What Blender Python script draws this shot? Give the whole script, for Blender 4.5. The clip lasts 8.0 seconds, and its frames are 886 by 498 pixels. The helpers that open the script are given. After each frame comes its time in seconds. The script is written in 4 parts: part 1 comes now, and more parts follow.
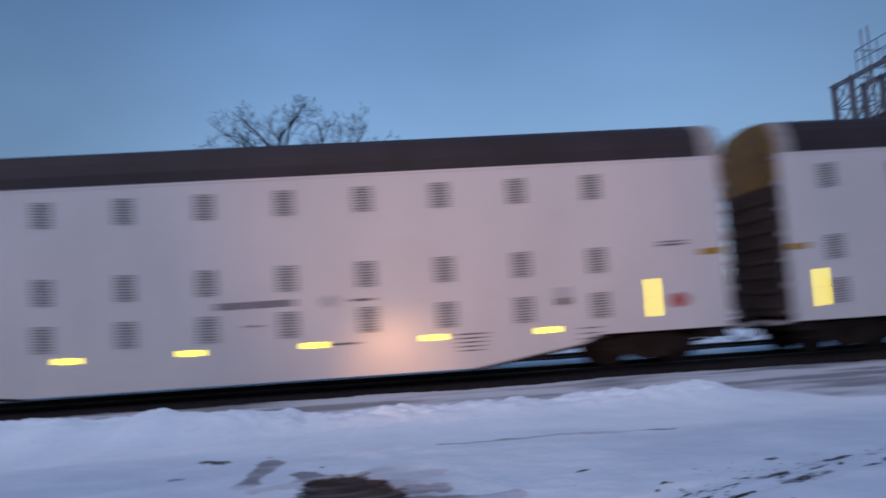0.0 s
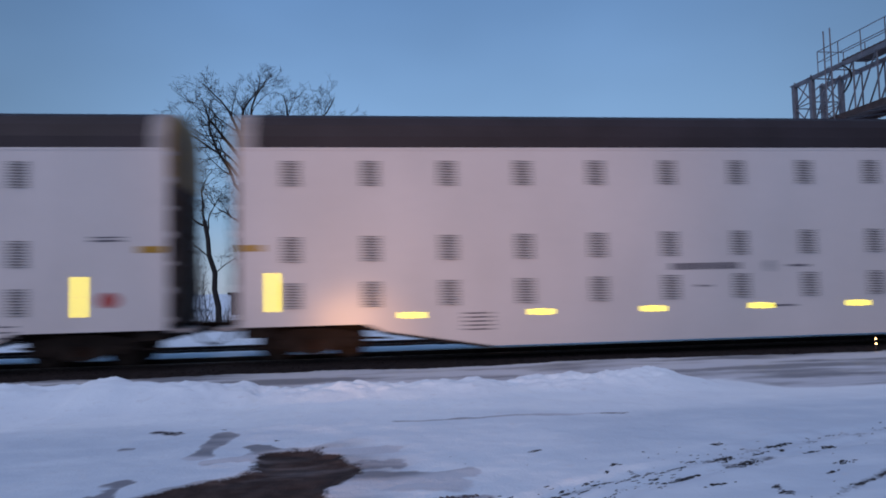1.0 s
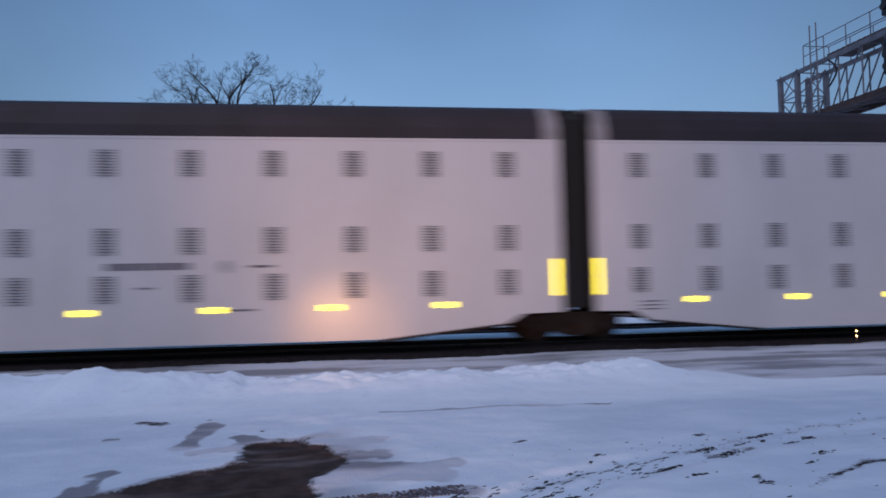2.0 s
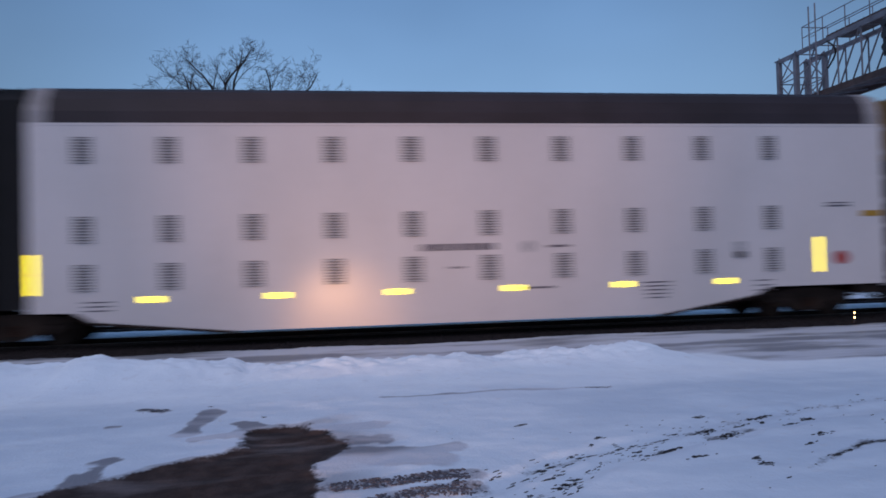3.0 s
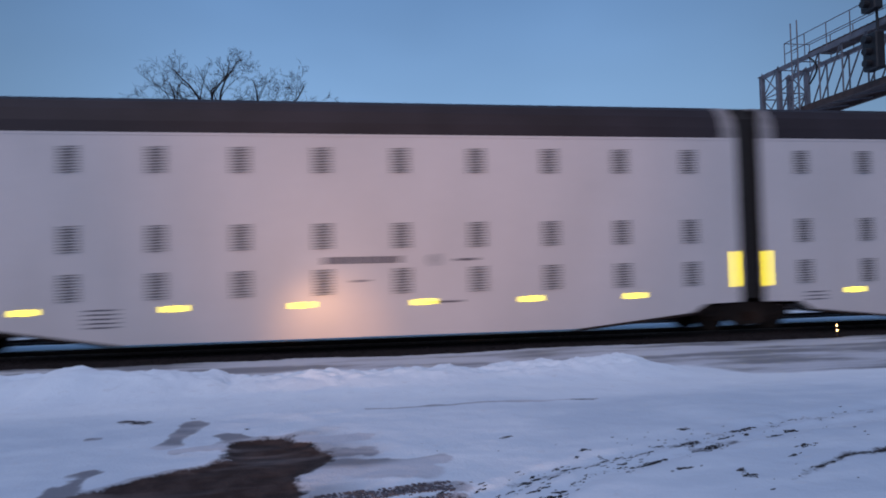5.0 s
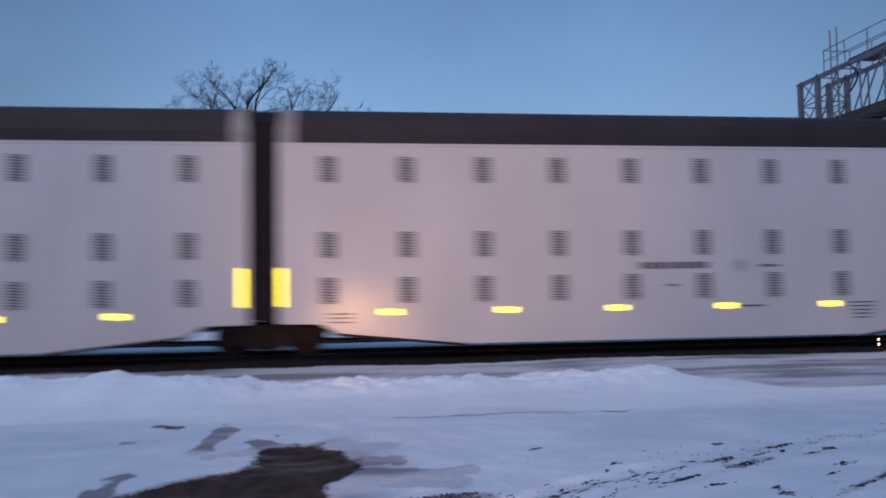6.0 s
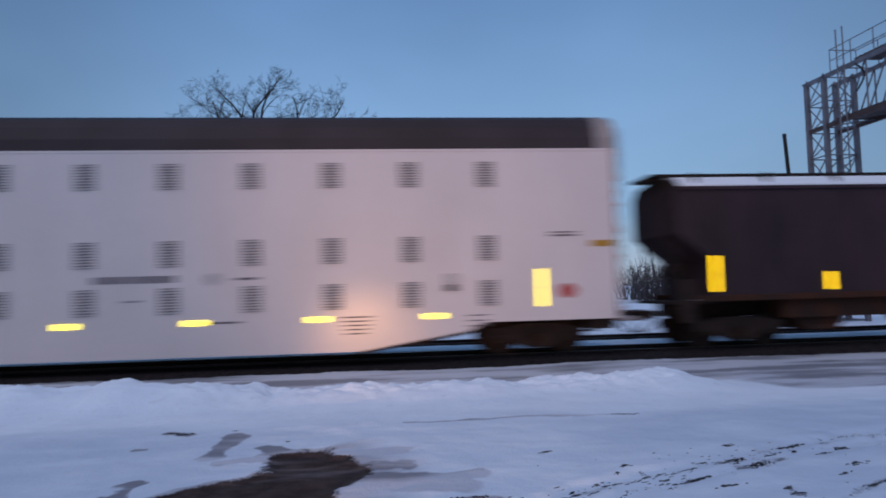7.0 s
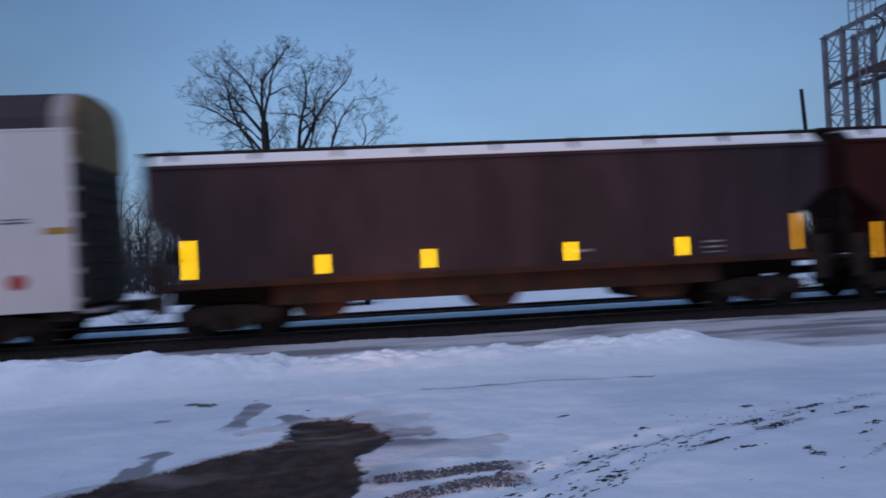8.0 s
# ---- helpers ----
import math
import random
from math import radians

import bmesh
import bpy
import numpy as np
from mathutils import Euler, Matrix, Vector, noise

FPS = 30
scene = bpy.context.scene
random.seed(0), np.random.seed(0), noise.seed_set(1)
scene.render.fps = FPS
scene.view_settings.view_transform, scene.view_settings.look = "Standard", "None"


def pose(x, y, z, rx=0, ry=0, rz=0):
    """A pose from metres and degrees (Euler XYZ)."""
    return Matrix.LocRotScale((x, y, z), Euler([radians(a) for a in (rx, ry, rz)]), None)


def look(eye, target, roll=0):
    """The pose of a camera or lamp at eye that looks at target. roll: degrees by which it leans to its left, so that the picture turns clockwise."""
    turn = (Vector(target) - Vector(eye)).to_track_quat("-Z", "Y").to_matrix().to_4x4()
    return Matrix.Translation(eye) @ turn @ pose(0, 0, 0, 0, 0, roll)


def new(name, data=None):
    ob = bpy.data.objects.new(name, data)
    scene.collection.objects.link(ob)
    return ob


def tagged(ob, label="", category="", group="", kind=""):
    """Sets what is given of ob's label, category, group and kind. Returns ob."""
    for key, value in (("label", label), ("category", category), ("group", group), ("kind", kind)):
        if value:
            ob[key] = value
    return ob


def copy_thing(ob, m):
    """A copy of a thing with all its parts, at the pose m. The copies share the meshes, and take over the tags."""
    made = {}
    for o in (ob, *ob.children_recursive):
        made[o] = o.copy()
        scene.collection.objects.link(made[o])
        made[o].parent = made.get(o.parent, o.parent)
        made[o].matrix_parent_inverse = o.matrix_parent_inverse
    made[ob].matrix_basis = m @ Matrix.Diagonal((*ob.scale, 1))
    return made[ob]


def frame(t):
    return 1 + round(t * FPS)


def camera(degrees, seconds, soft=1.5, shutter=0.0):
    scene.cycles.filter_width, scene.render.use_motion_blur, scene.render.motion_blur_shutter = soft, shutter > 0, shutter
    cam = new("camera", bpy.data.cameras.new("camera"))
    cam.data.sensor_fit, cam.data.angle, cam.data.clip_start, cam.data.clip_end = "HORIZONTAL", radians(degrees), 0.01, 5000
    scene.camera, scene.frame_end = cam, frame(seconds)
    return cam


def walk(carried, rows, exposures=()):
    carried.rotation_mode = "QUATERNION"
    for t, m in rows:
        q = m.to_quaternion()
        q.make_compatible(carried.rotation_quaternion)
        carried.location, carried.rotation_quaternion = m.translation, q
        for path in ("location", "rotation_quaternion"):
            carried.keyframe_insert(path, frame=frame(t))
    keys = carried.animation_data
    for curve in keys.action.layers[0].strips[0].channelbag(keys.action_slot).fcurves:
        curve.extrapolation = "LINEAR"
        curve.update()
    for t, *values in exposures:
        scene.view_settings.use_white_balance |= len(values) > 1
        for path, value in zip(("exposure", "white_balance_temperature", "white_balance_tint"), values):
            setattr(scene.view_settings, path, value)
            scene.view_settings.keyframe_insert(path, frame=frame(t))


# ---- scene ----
cam = camera(65.4, 8.0, soft=1.7, shutter=1.0)
walk(cam, [
    (0.0, pose(0.025, 0.011, 1.654, 95.09, 3.61, -3.47)),
    (0.2, pose(0.009, 0.001, 1.650, 95.05, 2.42, -5.22)),
    (0.5, pose(0.013, -0.004, 1.642, 94.43, 1.20, -6.51)),
    (1.0, pose(0.003, 0.009, 1.648, 93.27, 1.36, -6.80)),
    (2.5, pose(0.008, -0.009, 1.656, 91.98, 1.05, -8.25)),
    (3.0, pose(-0.005, 0.009, 1.655, 91.25, 1.56, -8.01)),
    (3.2, pose(0.012, -0.006, 1.660, 91.00, 0.13, -7.64)),
    (3.5, pose(0.001, 0.001, 1.659, 88.84, 0.09, -7.53)),
    (4.0, pose(0.001, 0.015, 1.653, 89.76, 0.70, -9.46)),
    (5.5, pose(-0.000, 0.014, 1.648, 93.15, 2.27, -8.28)),
    (5.7, pose(-0.011, 0.031, 1.662, 93.34, 3.31, -7.71)),
    (6.0, pose(0.013, 0.011, 1.659, 92.95, 0.83, -6.57)),
    (6.5, pose(0.011, -0.006, 1.659, 92.32, 1.21, -5.47)),
    (7.0, pose(0.009, -0.007, 1.648, 93.39, 1.52, -5.94)),
    (7.2, pose(0.008, -0.016, 1.650, 92.76, 2.64, -6.56)),
    (7.5, pose(-0.006, 0.022, 1.670, 91.16, 3.04, -6.20)),
    (8.0, pose(0.002, 0.022, 1.666, 90.63, 2.87, -4.81)),
], exposures=((0.0, -0.08), (8.0, -0.08)))

# ---- world and light: dusk under thin overcast, a parked car's low beams behind the viewer ----
world = bpy.data.worlds.new("dusk")
scene.world = world
world.use_nodes = True
wn = world.node_tree.nodes
wl = world.node_tree.links
sky = wn.new("ShaderNodeTexSky")
sky.sky_type = "NISHITA"
sky.sun_disc = False
sky.sun_elevation = radians(4)
sky.sun_rotation = radians(200)
sky.air_density, sky.dust_density, sky.ozone_density = 1.0, 0.6, 2.0
haze = wn.new("ShaderNodeMixRGB")
haze.inputs["Fac"].default_value = 0.80
rise = wn.new("ShaderNodeTexCoord")
part_z = wn.new("ShaderNodeSeparateXYZ")
band = wn.new("ShaderNodeValToRGB")
band.color_ramp.elements[0].position, band.color_ramp.elements[1].position = 0.0, 0.46
band.color_ramp.elements[0].color, band.color_ramp.elements[1].color = (0.43, 0.54, 0.70, 1), (0.13, 0.27, 0.56, 1)
low_sky = band.color_ramp.elements.new(0.10)
low_sky.color = (0.27, 0.455, 0.73, 1)
lift = wn.new("ShaderNodeMixRGB")
lift.blend_type = "MULTIPLY"
lift.inputs["Fac"].default_value = 1.0
lift.inputs["Color2"].default_value = (10, 10, 10, 1)
wl.new(rise.outputs["Generated"], part_z.inputs[0])
wl.new(part_z.outputs["Z"], band.inputs[0])
cloud = wn.new("ShaderNodeTexNoise")
cloud.inputs["Scale"].default_value, cloud.inputs["Detail"].default_value = 1.6, 3
stretch_z = wn.new("ShaderNodeMapping")
stretch_z.inputs["Scale"].default_value = (1, 1, 2.2)
thin = wn.new("ShaderNodeMapRange")
for key, val in zip(("From Min", "From Max", "To Min", "To Max"), (0.3, 0.7, 0.84, 1.14)):
    thin.inputs[key].default_value = val
# broad dusk glow beyond the track
glow_dir = wn.new("ShaderNodeVectorMath")
glow_dir.operation = "DOT_PRODUCT"
glow_dir.inputs[1].default_value = (0.13, 0.985, 0.11)
arch = wn.new("ShaderNodeMapRange")
arch.interpolation_type = "SMOOTHSTEP"
for key, val in zip(("From Min", "From Max", "To Min", "To Max"), (0.80, 1.0, 0.76, 1.10)):
    arch.inputs[key].default_value = val
both = wn.new("ShaderNodeMath")
both.operation = "MULTIPLY"
wl.new(rise.outputs["Generated"], glow_dir.inputs[0])
wl.new(glow_dir.outputs["Value"], arch.inputs["Value"])
veil = wn.new("ShaderNodeMixRGB")
veil.blend_type = "MULTIPLY"
veil.inputs["Fac"].default_value = 1.0
wl.new(rise.outputs["Generated"], stretch_z.inputs["Vector"])
wl.new(stretch_z.outputs[0], cloud.inputs["Vector"])
wl.new(cloud.outputs[0], thin.inputs["Value"])
wl.new(band.outputs[0], veil.inputs["Color1"])
wl.new(thin.outputs[0], both.inputs[0])
wl.new(arch.outputs[0], both.inputs[1])
wl.new(both.outputs[0], veil.inputs["Color2"])
wl.new(veil.outputs[0], lift.inputs["Color1"])
wl.new(lift.outputs[0], haze.inputs["Color2"])
wl.new(sky.outputs[0], haze.inputs["Color1"])
wl.new(haze.outputs[0], wn["Background"].inputs["Color"])
wn["Background"].inputs["Strength"].default_value = 0.100

sun = new("sun", bpy.data.lights.new("sun", "SUN"))
sun.data.energy, sun.data.angle, sun.data.color = 1.12, radians(50), (0.98, 0.89, 1.0)
sun.matrix_world = look((-7, -12, 18), (0, 0, 0))

for hx in (-1.5, -0.2):
    for watts, wide, aim, soft in ((2100, 46, 5.0, 1.0), (1700, 11.0, 0.25, 1.0)):
        beam = new("headlamp_beam", bpy.data.lights.new("headlamp_beam", "SPOT"))
        beam.data.energy, beam.data.color = watts, (1.0, 0.55, 0.33) if wide > 20 else (1.0, 0.46, 0.16)
        beam.data.spot_size, beam.data.spot_blend, beam.data.shadow_soft_size = radians(wide), soft, 0.07
        beam.matrix_world = look((hx, -3.0, 0.30), ((2.3 if wide > 20 else 0.2) + 0.3 * hx, 17, aim))


# ---- materials ----
def mat(name, base, rough=0.6, metal=0.0, vary=0.25, scale=3.0, fine=40.0, bump=0.15, stain=None, stain_amount=0.5, stretch=(1, 1, 1), spec=0.5):
    """Colour with two scales of variation, an optional second colour in stains, and relief."""
    m = bpy.data.materials.new(name)
    m.use_nodes = True
    n, l = m.node_tree.nodes, m.node_tree.links
    b = n["Principled BSDF"]
    b.inputs["Roughness"].default_value, b.inputs["Metallic"].default_value = rough, metal
    b.inputs["Specular IOR Level"].default_value = spec
    co = n.new("ShaderNodeTexCoord")
    mp = n.new("ShaderNodeMapping")
    mp.inputs["Scale"].default_value = stretch
    l.new(co.outputs["Object"], mp.inputs["Vector"])
    big, small = n.new("ShaderNodeTexNoise"), n.new("ShaderNodeTexNoise")
    big.inputs["Scale"].default_value, big.inputs["Detail"].default_value = scale, 5
    small.inputs["Scale"].default_value, small.inputs["Detail"].default_value = fine, 4
    l.new(mp.outputs[0], big.inputs["Vector"]), l.new(mp.outputs[0], small.inputs["Vector"])
    ramp = n.new("ShaderNodeValToRGB")
    c2 = stain or tuple(c * (1 - vary) for c in base)
    ramp.color_ramp.elements[0].position, ramp.color_ramp.elements[1].position = 0.35, 0.35 + 0.6 * stain_amount
    ramp.color_ramp.elements[0].color, ramp.color_ramp.elements[1].color = (*c2, 1), (*base, 1)
    l.new(big.outputs[0], ramp.inputs[0])
    mix = n.new("ShaderNodeMixRGB")
    mix.blend_type = "MULTIPLY"
    mix.inputs["Fac"].default_value = 0.6
    grain = n.new("ShaderNodeMapRange")
    grain.inputs["From Min"].default_value, grain.inputs["From Max"].default_value = 0.25, 0.75
    grain.inputs["To Min"].default_value, grain.inputs["To Max"].default_value = 1 - vary, 1.0 + vary * 0.4
    l.new(small.outputs[0], grain.inputs["Value"])
    l.new(ramp.outputs[0], mix.inputs["Color1"]), l.new(grain.outputs[0], mix.inputs["Color2"])
    l.new(mix.outputs[0], b.inputs["Base Color"])
    bp = n.new("ShaderNodeBump")
    bp.inputs["Strength"].default_value, bp.inputs["Distance"].default_value = bump, 0.02
    l.new(small.outputs[0], bp.inputs["Height"]), l.new(bp.outputs[0], b.inputs["Normal"])
    return m


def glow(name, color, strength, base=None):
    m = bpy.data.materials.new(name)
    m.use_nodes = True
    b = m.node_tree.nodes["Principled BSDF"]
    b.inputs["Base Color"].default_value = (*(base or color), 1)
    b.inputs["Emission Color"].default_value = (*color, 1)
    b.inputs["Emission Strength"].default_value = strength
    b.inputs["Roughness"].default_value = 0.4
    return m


M_WHITE = mat("dusty_white_paint", (0.66, 0.585, 0.58), 0.42, vary=0.07, scale=0.6, fine=9, bump=0.02, stain=(0.60, 0.535, 0.53), stretch=(1, 1, 0.5))
coat = M_WHITE.node_tree.nodes["Principled BSDF"]
coat.inputs["Coat Weight"].default_value, coat.inputs["Coat Roughness"].default_value = 0.20, 0.21
M_CAP = mat("pale_end_cap", (0.34, 0.30, 0.30), 0.55, vary=0.2, scale=2, bump=0.05)
M_ROOF = mat("brown_roof_steel", (0.038, 0.028, 0.034), 0.62, spec=0.3, vary=0.3, scale=0.8, fine=12, bump=0.08, stain=(0.028, 0.02, 0.023))
M_OCHRE = mat("ochre_door_paint", (0.30, 0.165, 0.036), 0.65, vary=0.4, scale=2.5, stain=(0.20, 0.11, 0.04))
M_DARK = mat("grimy_dark_steel", (0.022, 0.016, 0.015), 0.85, spec=0.2, vary=0.4, scale=4, stain=(0.034, 0.020, 0.015))
# browner than the dark steel: headlamp glow on the trucks put into the colour
M_TRUCK = mat("brown_headlamp_glow_steel", (0.042, 0.027, 0.022), 0.85, spec=0.2, vary=0.4, scale=5, stain=(0.026, 0.017, 0.014))
M_BELLOWS = mat("black_rubber", (0.018, 0.015, 0.016), 0.8, vary=0.3)
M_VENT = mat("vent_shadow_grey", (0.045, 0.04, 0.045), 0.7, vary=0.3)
M_LOUVRE = mat("louvre_grey_paint", (0.42, 0.39, 0.40), 0.5, vary=0.2, scale=5)
M_TEXT = mat("grey_lettering", (0.16, 0.14, 0.16), 0.6, vary=0.2)
M_BLACK = mat("black_decal", (0.02, 0.02, 0.025), 0.5)
M_RED = mat("red_emblem", (0.45, 0.06, 0.05), 0.5, vary=0.2)
M_YELLOW = mat("amber_stripe_paint", (0.45, 0.24, 0.02), 0.5, vary=0.25)
# sheets emit in place of headlamp light they would throw back
M_SHEET = glow("glowing_retroreflective_yellow", (1.0, 0.80, 0.012), 3.2, (0.90, 0.82, 0.42))
M_SHEET3 = glow("glowing_retroreflective_deep_yellow", (1.0, 0.80, 0.0), 3.4, (0.90, 0.78, 0.25))
M_SHEET2 = glow("glowing_retroreflective_amber", (1.0, 0.60, 0.002), 3.9)
# weaker, deeper glow: the headlamp's falloff off the beam, set as emission
M_SHEET4 = glow("dim_glowing_amber_sheeting", (1.0, 0.42, 0.004), 1.0)
M_HOPPER = mat("dark_brown_car_paint", (0.060, 0.036, 0.044), 0.85, spec=0.15, vary=0.3, scale=0.9, fine=14, bump=0.05, stain=(0.036, 0.024, 0.027), stretch=(1, 1, 0.4))
M_HOPPER2 = mat("oxide_red_car_paint", (0.06, 0.014, 0.012), 0.85, spec=0.15, vary=0.3, scale=0.9, fine=14, stain=(0.04, 0.011, 0.01), stretch=(1, 1, 0.4))
M_RUST = mat("rusted_sill_steel", (0.075, 0.029, 0.017), 0.9, spec=0.15, vary=0.4, scale=1.5, stain=(0.035, 0.022, 0.018))
M_SNOW = mat("settled_snow", (0.80, 0.82, 0.86), 0.55, vary=0.05, scale=2, fine=60, bump=0.1)
M_RAIL = mat("rail_steel", (0.035, 0.024, 0.022), 0.55, 0.6, vary=0.4, scale=4)
M_RAILTOP = mat("polished_rail_head", (0.12, 0.11, 0.11), 0.5, 0.8, vary=0.2)
M_TIE = mat("creosoted_tie_wood", (0.03, 0.022, 0.018), 0.85, vary=0.4, scale=6)
M_BARK = mat("wet_dark_bark", (0.022, 0.017, 0.017), 0.9, vary=0.4, scale=6, fine=30, bump=0.4)
M_GALV = mat("galvanised_steel", (0.23, 0.22, 0.25), 0.5, 0.35, vary=0.25, scale=2)
M_GALVDARK = mat("weathered_grating_steel", (0.105, 0.066, 0.06), 0.7, 0.2, vary=0.35, scale=3)
M_POLE = mat("tarred_pole_wood", (0.02, 0.016, 0.016), 0.85, vary=0.4, scale=4, stretch=(1, 1, 0.2))
M_SHED = mat("dark_corrugated_wall", (0.03, 0.03, 0.036), 0.7, vary=0.3, scale=2)
M_BRUSH = mat("dead_brush_stems", (0.04, 0.03, 0.028), 0.9, vary=0.4)
M_PRINT = mat("muddy_slush", (0.11, 0.105, 0.13), 0.85, vary=0.4, scale=12)
M_SAPLING = mat("hazy_sapling_bark", (0.075, 0.070, 0.080), 0.9, vary=0.4)
M_DIRT = mat("frozen_dirt", (0.028, 0.025, 0.028), 0.9, vary=0.5, scale=10)
M_HALL = mat("pale_blue_cladding", (0.42, 0.45, 0.50), 0.7, vary=0.15, scale=0.6)
M_CAP2 = mat("cream_cladding", (0.72, 0.66, 0.62), 0.6, vary=0.12, scale=1.2)
M_CAR = mat("dark_car_paint", (0.03, 0.022, 0.026), 0.35, vary=0.2, scale=4)
M_PINK = mat("faded_pink_paint", (0.55, 0.30, 0.29), 0.4, vary=0.15, scale=4)
M_GLASS = mat("frosted_car_window", (0.45, 0.52, 0.60), 0.25, vary=0.2, scale=4)
M_LAMPWHITE2 = glow("warm_strip_lamp", (1.0, 0.86, 0.72), 6)
M_LAMPSODIUM = glow("orange_yard_lamp", (1.0, 0.52, 0.16), 25)
M_BALLAST = mat("wet_dark_ballast", (0.024, 0.018, 0.019), 0.9, spec=0.2, vary=0.5, scale=6, fine=50, bump=0.8)
M_DOOR = mat("brown_grey_door_paint", (0.105, 0.070, 0.058), 0.85, spec=0.2, vary=0.4, scale=2, stain=(0.060, 0.042, 0.038))
M_LAMPWHITE = glow("white_yard_lamp", (1.0, 0.93, 0.8), 30)
M_LAMPGREEN = glow("green_sign_lamp", (0.25, 1.0, 0.35), 6)
M_GLINTORANGE = glow("glowing_marker_reflector", (1.0, 0.55, 0.2), 12)


# ---- mesh helpers ----
def part(name, bm, material, parent=None, label=""):
    me = bpy.data.meshes.new(name)
    bm.to_mesh(me)
    bm.free()
    me.materials.append(material)
    ob = new(name, me)
    ob.parent = parent
    if label:
        tagged(ob, label)
    return ob


def share(name, src, parent, m=None):
    ob = new(name, src.data)
    ob.parent = parent
    if m is not None:
        ob.matrix_basis = m
    return ob


def box(bm, x0, x1, y0, y1, z0, z1, bev=0.0):
    r = bmesh.ops.create_cube(bm, size=1, matrix=Matrix.Translation(((x0 + x1) / 2, (y0 + y1) / 2, (z0 + z1) / 2)) @ Matrix.Diagonal((x1 - x0, y1 - y0, z1 - z0, 1)))
    if bev:
        es = list({e for v in r["verts"] for e in v.link_edges})
        bmesh.ops.bevel(bm, geom=es, offset=bev, segments=1, affect="EDGES")
    return bm


def rod(bm, a, b, r, sides=6, r2=None):
    a, b = Vector(a), Vector(b)
    d = b - a
    m = Matrix.Translation((a + b) / 2) @ d.to_track_quat("Z", "Y").to_matrix().to_4x4()
    bmesh.ops.create_cone(bm, cap_ends=True, segments=sides, radius1=r, radius2=r if r2 is None else r2, depth=d.length, matrix=m)
    return bm


def prism(bm, poly, y0, y1):
    """A polygon in the x-z plane, made solid from y0 to y1."""
    lo = [bm.verts.new((x, y0, z)) for x, z in poly]
    hi = [bm.verts.new((x, y1, z)) for x, z in poly]
    n = len(poly)
    bm.faces.new(lo), bm.faces.new(hi[::-1])
    for i in range(n):
        bm.faces.new((lo[i], hi[i], hi[(i + 1) % n], lo[(i + 1) % n]))
    bmesh.ops.recalc_face_normals(bm, faces=bm.faces)
    return bm


def loft(bm, profile, x0, x1, close=True):
    """A profile in the y-z plane, drawn out from x0 to x1."""
    a = [bm.verts.new((x0, y, z)) for y, z in profile]
    b = [bm.verts.new((x1, y, z)) for y, z in profile]
    n = len(profile)
    for i in range(n if close else n - 1):
        bm.faces.new((a[i], b[i], b[(i + 1) % n], a[(i + 1) % n]))
    if close:
        bm.faces.new(a), bm.faces.new(b[::-1])
    bmesh.ops.recalc_face_normals(bm, faces=bm.faces)
    return bm


def nb():
    return bmesh.new()


def thing(name, label, category, group="", kind="", at=(0, 0, 0)):
    ob = new(name)
    ob.location = at
    return tagged(ob, label, category, group, kind)


# ---- ground: one snow sheet with a ploughed bank, a bare mud patch, wheel ruts and the track bed ----
NEAR, MID, FAR, RAILZ = 17.0, 18.52, 20.04, -0.05
fbm = lambda x, y, s, o=4: noise.fractal(Vector((x * s, y * s, 3.7)), 1.0, 2.0, o)


def sstep(a, b, v):
    t = min(1.0, max(0.0, (v - a) / (b - a)))
    return t * t * (3 - 2 * t)


CRESTX = (-25, -6.4, -5.5, -5.2, -4.46, -4.27, -4.04, -3.68, -2.56, -1.8, -1.63, -0.37, 0.5, 1.8, 2.49, 3.1, 4.33, 5.17, 5.43, 6.21, 7.3)
CRESTH = (0.45, 0.51, 0.53, 0.46, 0.43, 0.54, 0.56, 0.47, 0.39, 0.34, 0.26, 0.33, 0.27, 0.30, 0.25, 0.30, 0.34, 0.37, 0.32, 0.11, 0.0)


def crest(x):
    """Height of the ploughed bank along the track."""
    h = float(np.interp(x, CRESTX, CRESTH))
    return max(0.0, h) * sstep(-60, -25, x)


def seg(px, py, ax, ay, bx, by):
    dx, dy = bx - ax, by - ay
    t = min(1, max(0, ((px - ax) * dx + (py - ay) * dy) / (dx * dx + dy * dy)))
    return math.hypot(px - ax - t * dx, py - ay - t * dy)


MUD = [(-6.0, 3.3), (-2.62, 5.46), (-2.28, 5.74), (-1.96, 5.94), (-1.80, 6.08), (-1.50, 6.30), (-1.24, 6.43), (-1.0, 6.68), (-1.05, 7.12), (-1.08, 7.33),
       (-0.68, 7.45), (-0.41, 7.42), (-0.39, 7.12), (-0.19, 7.04), (-0.16, 6.78), (-0.03, 6.53), (-0.09, 6.28), (-0.31, 5.86), (-0.20, 5.55), (-0.2, 5.3),
       (-0.32, 4.93), (-0.45, 4.6), (-0.75, 4.2), (-1.0, 1.0), (-6.0, 1.0)]


def inside(px, py, poly):
    """Signed distance to a polygon, positive inside."""
    d, c = 1e9, False
    for i in range(len(poly)):
        (ax, ay), (bx, by) = poly[i - 1], poly[i]
        d = min(d, seg(px, py, ax, ay, bx, by))
        if (ay > py) != (by > py) and px < (bx - ax) * (py - ay) / (by - ay) + ax:
            c = not c
    return d if c else -d


RUT_UPPER = [(0.66, 4.79), (1.47, 5.47), (2.37, 5.97), (2.78, 6.10), (3.48, 6.39), (4.25, 6.69), (6.5, 7.4), (9.5, 8.0)]
RUT_LOWER = [(0.7, 4.45), (1.46, 4.98), (2.15, 5.59), (2.71, 5.78), (3.55, 6.16), (5.0, 6.6), (9.0, 7.4)]
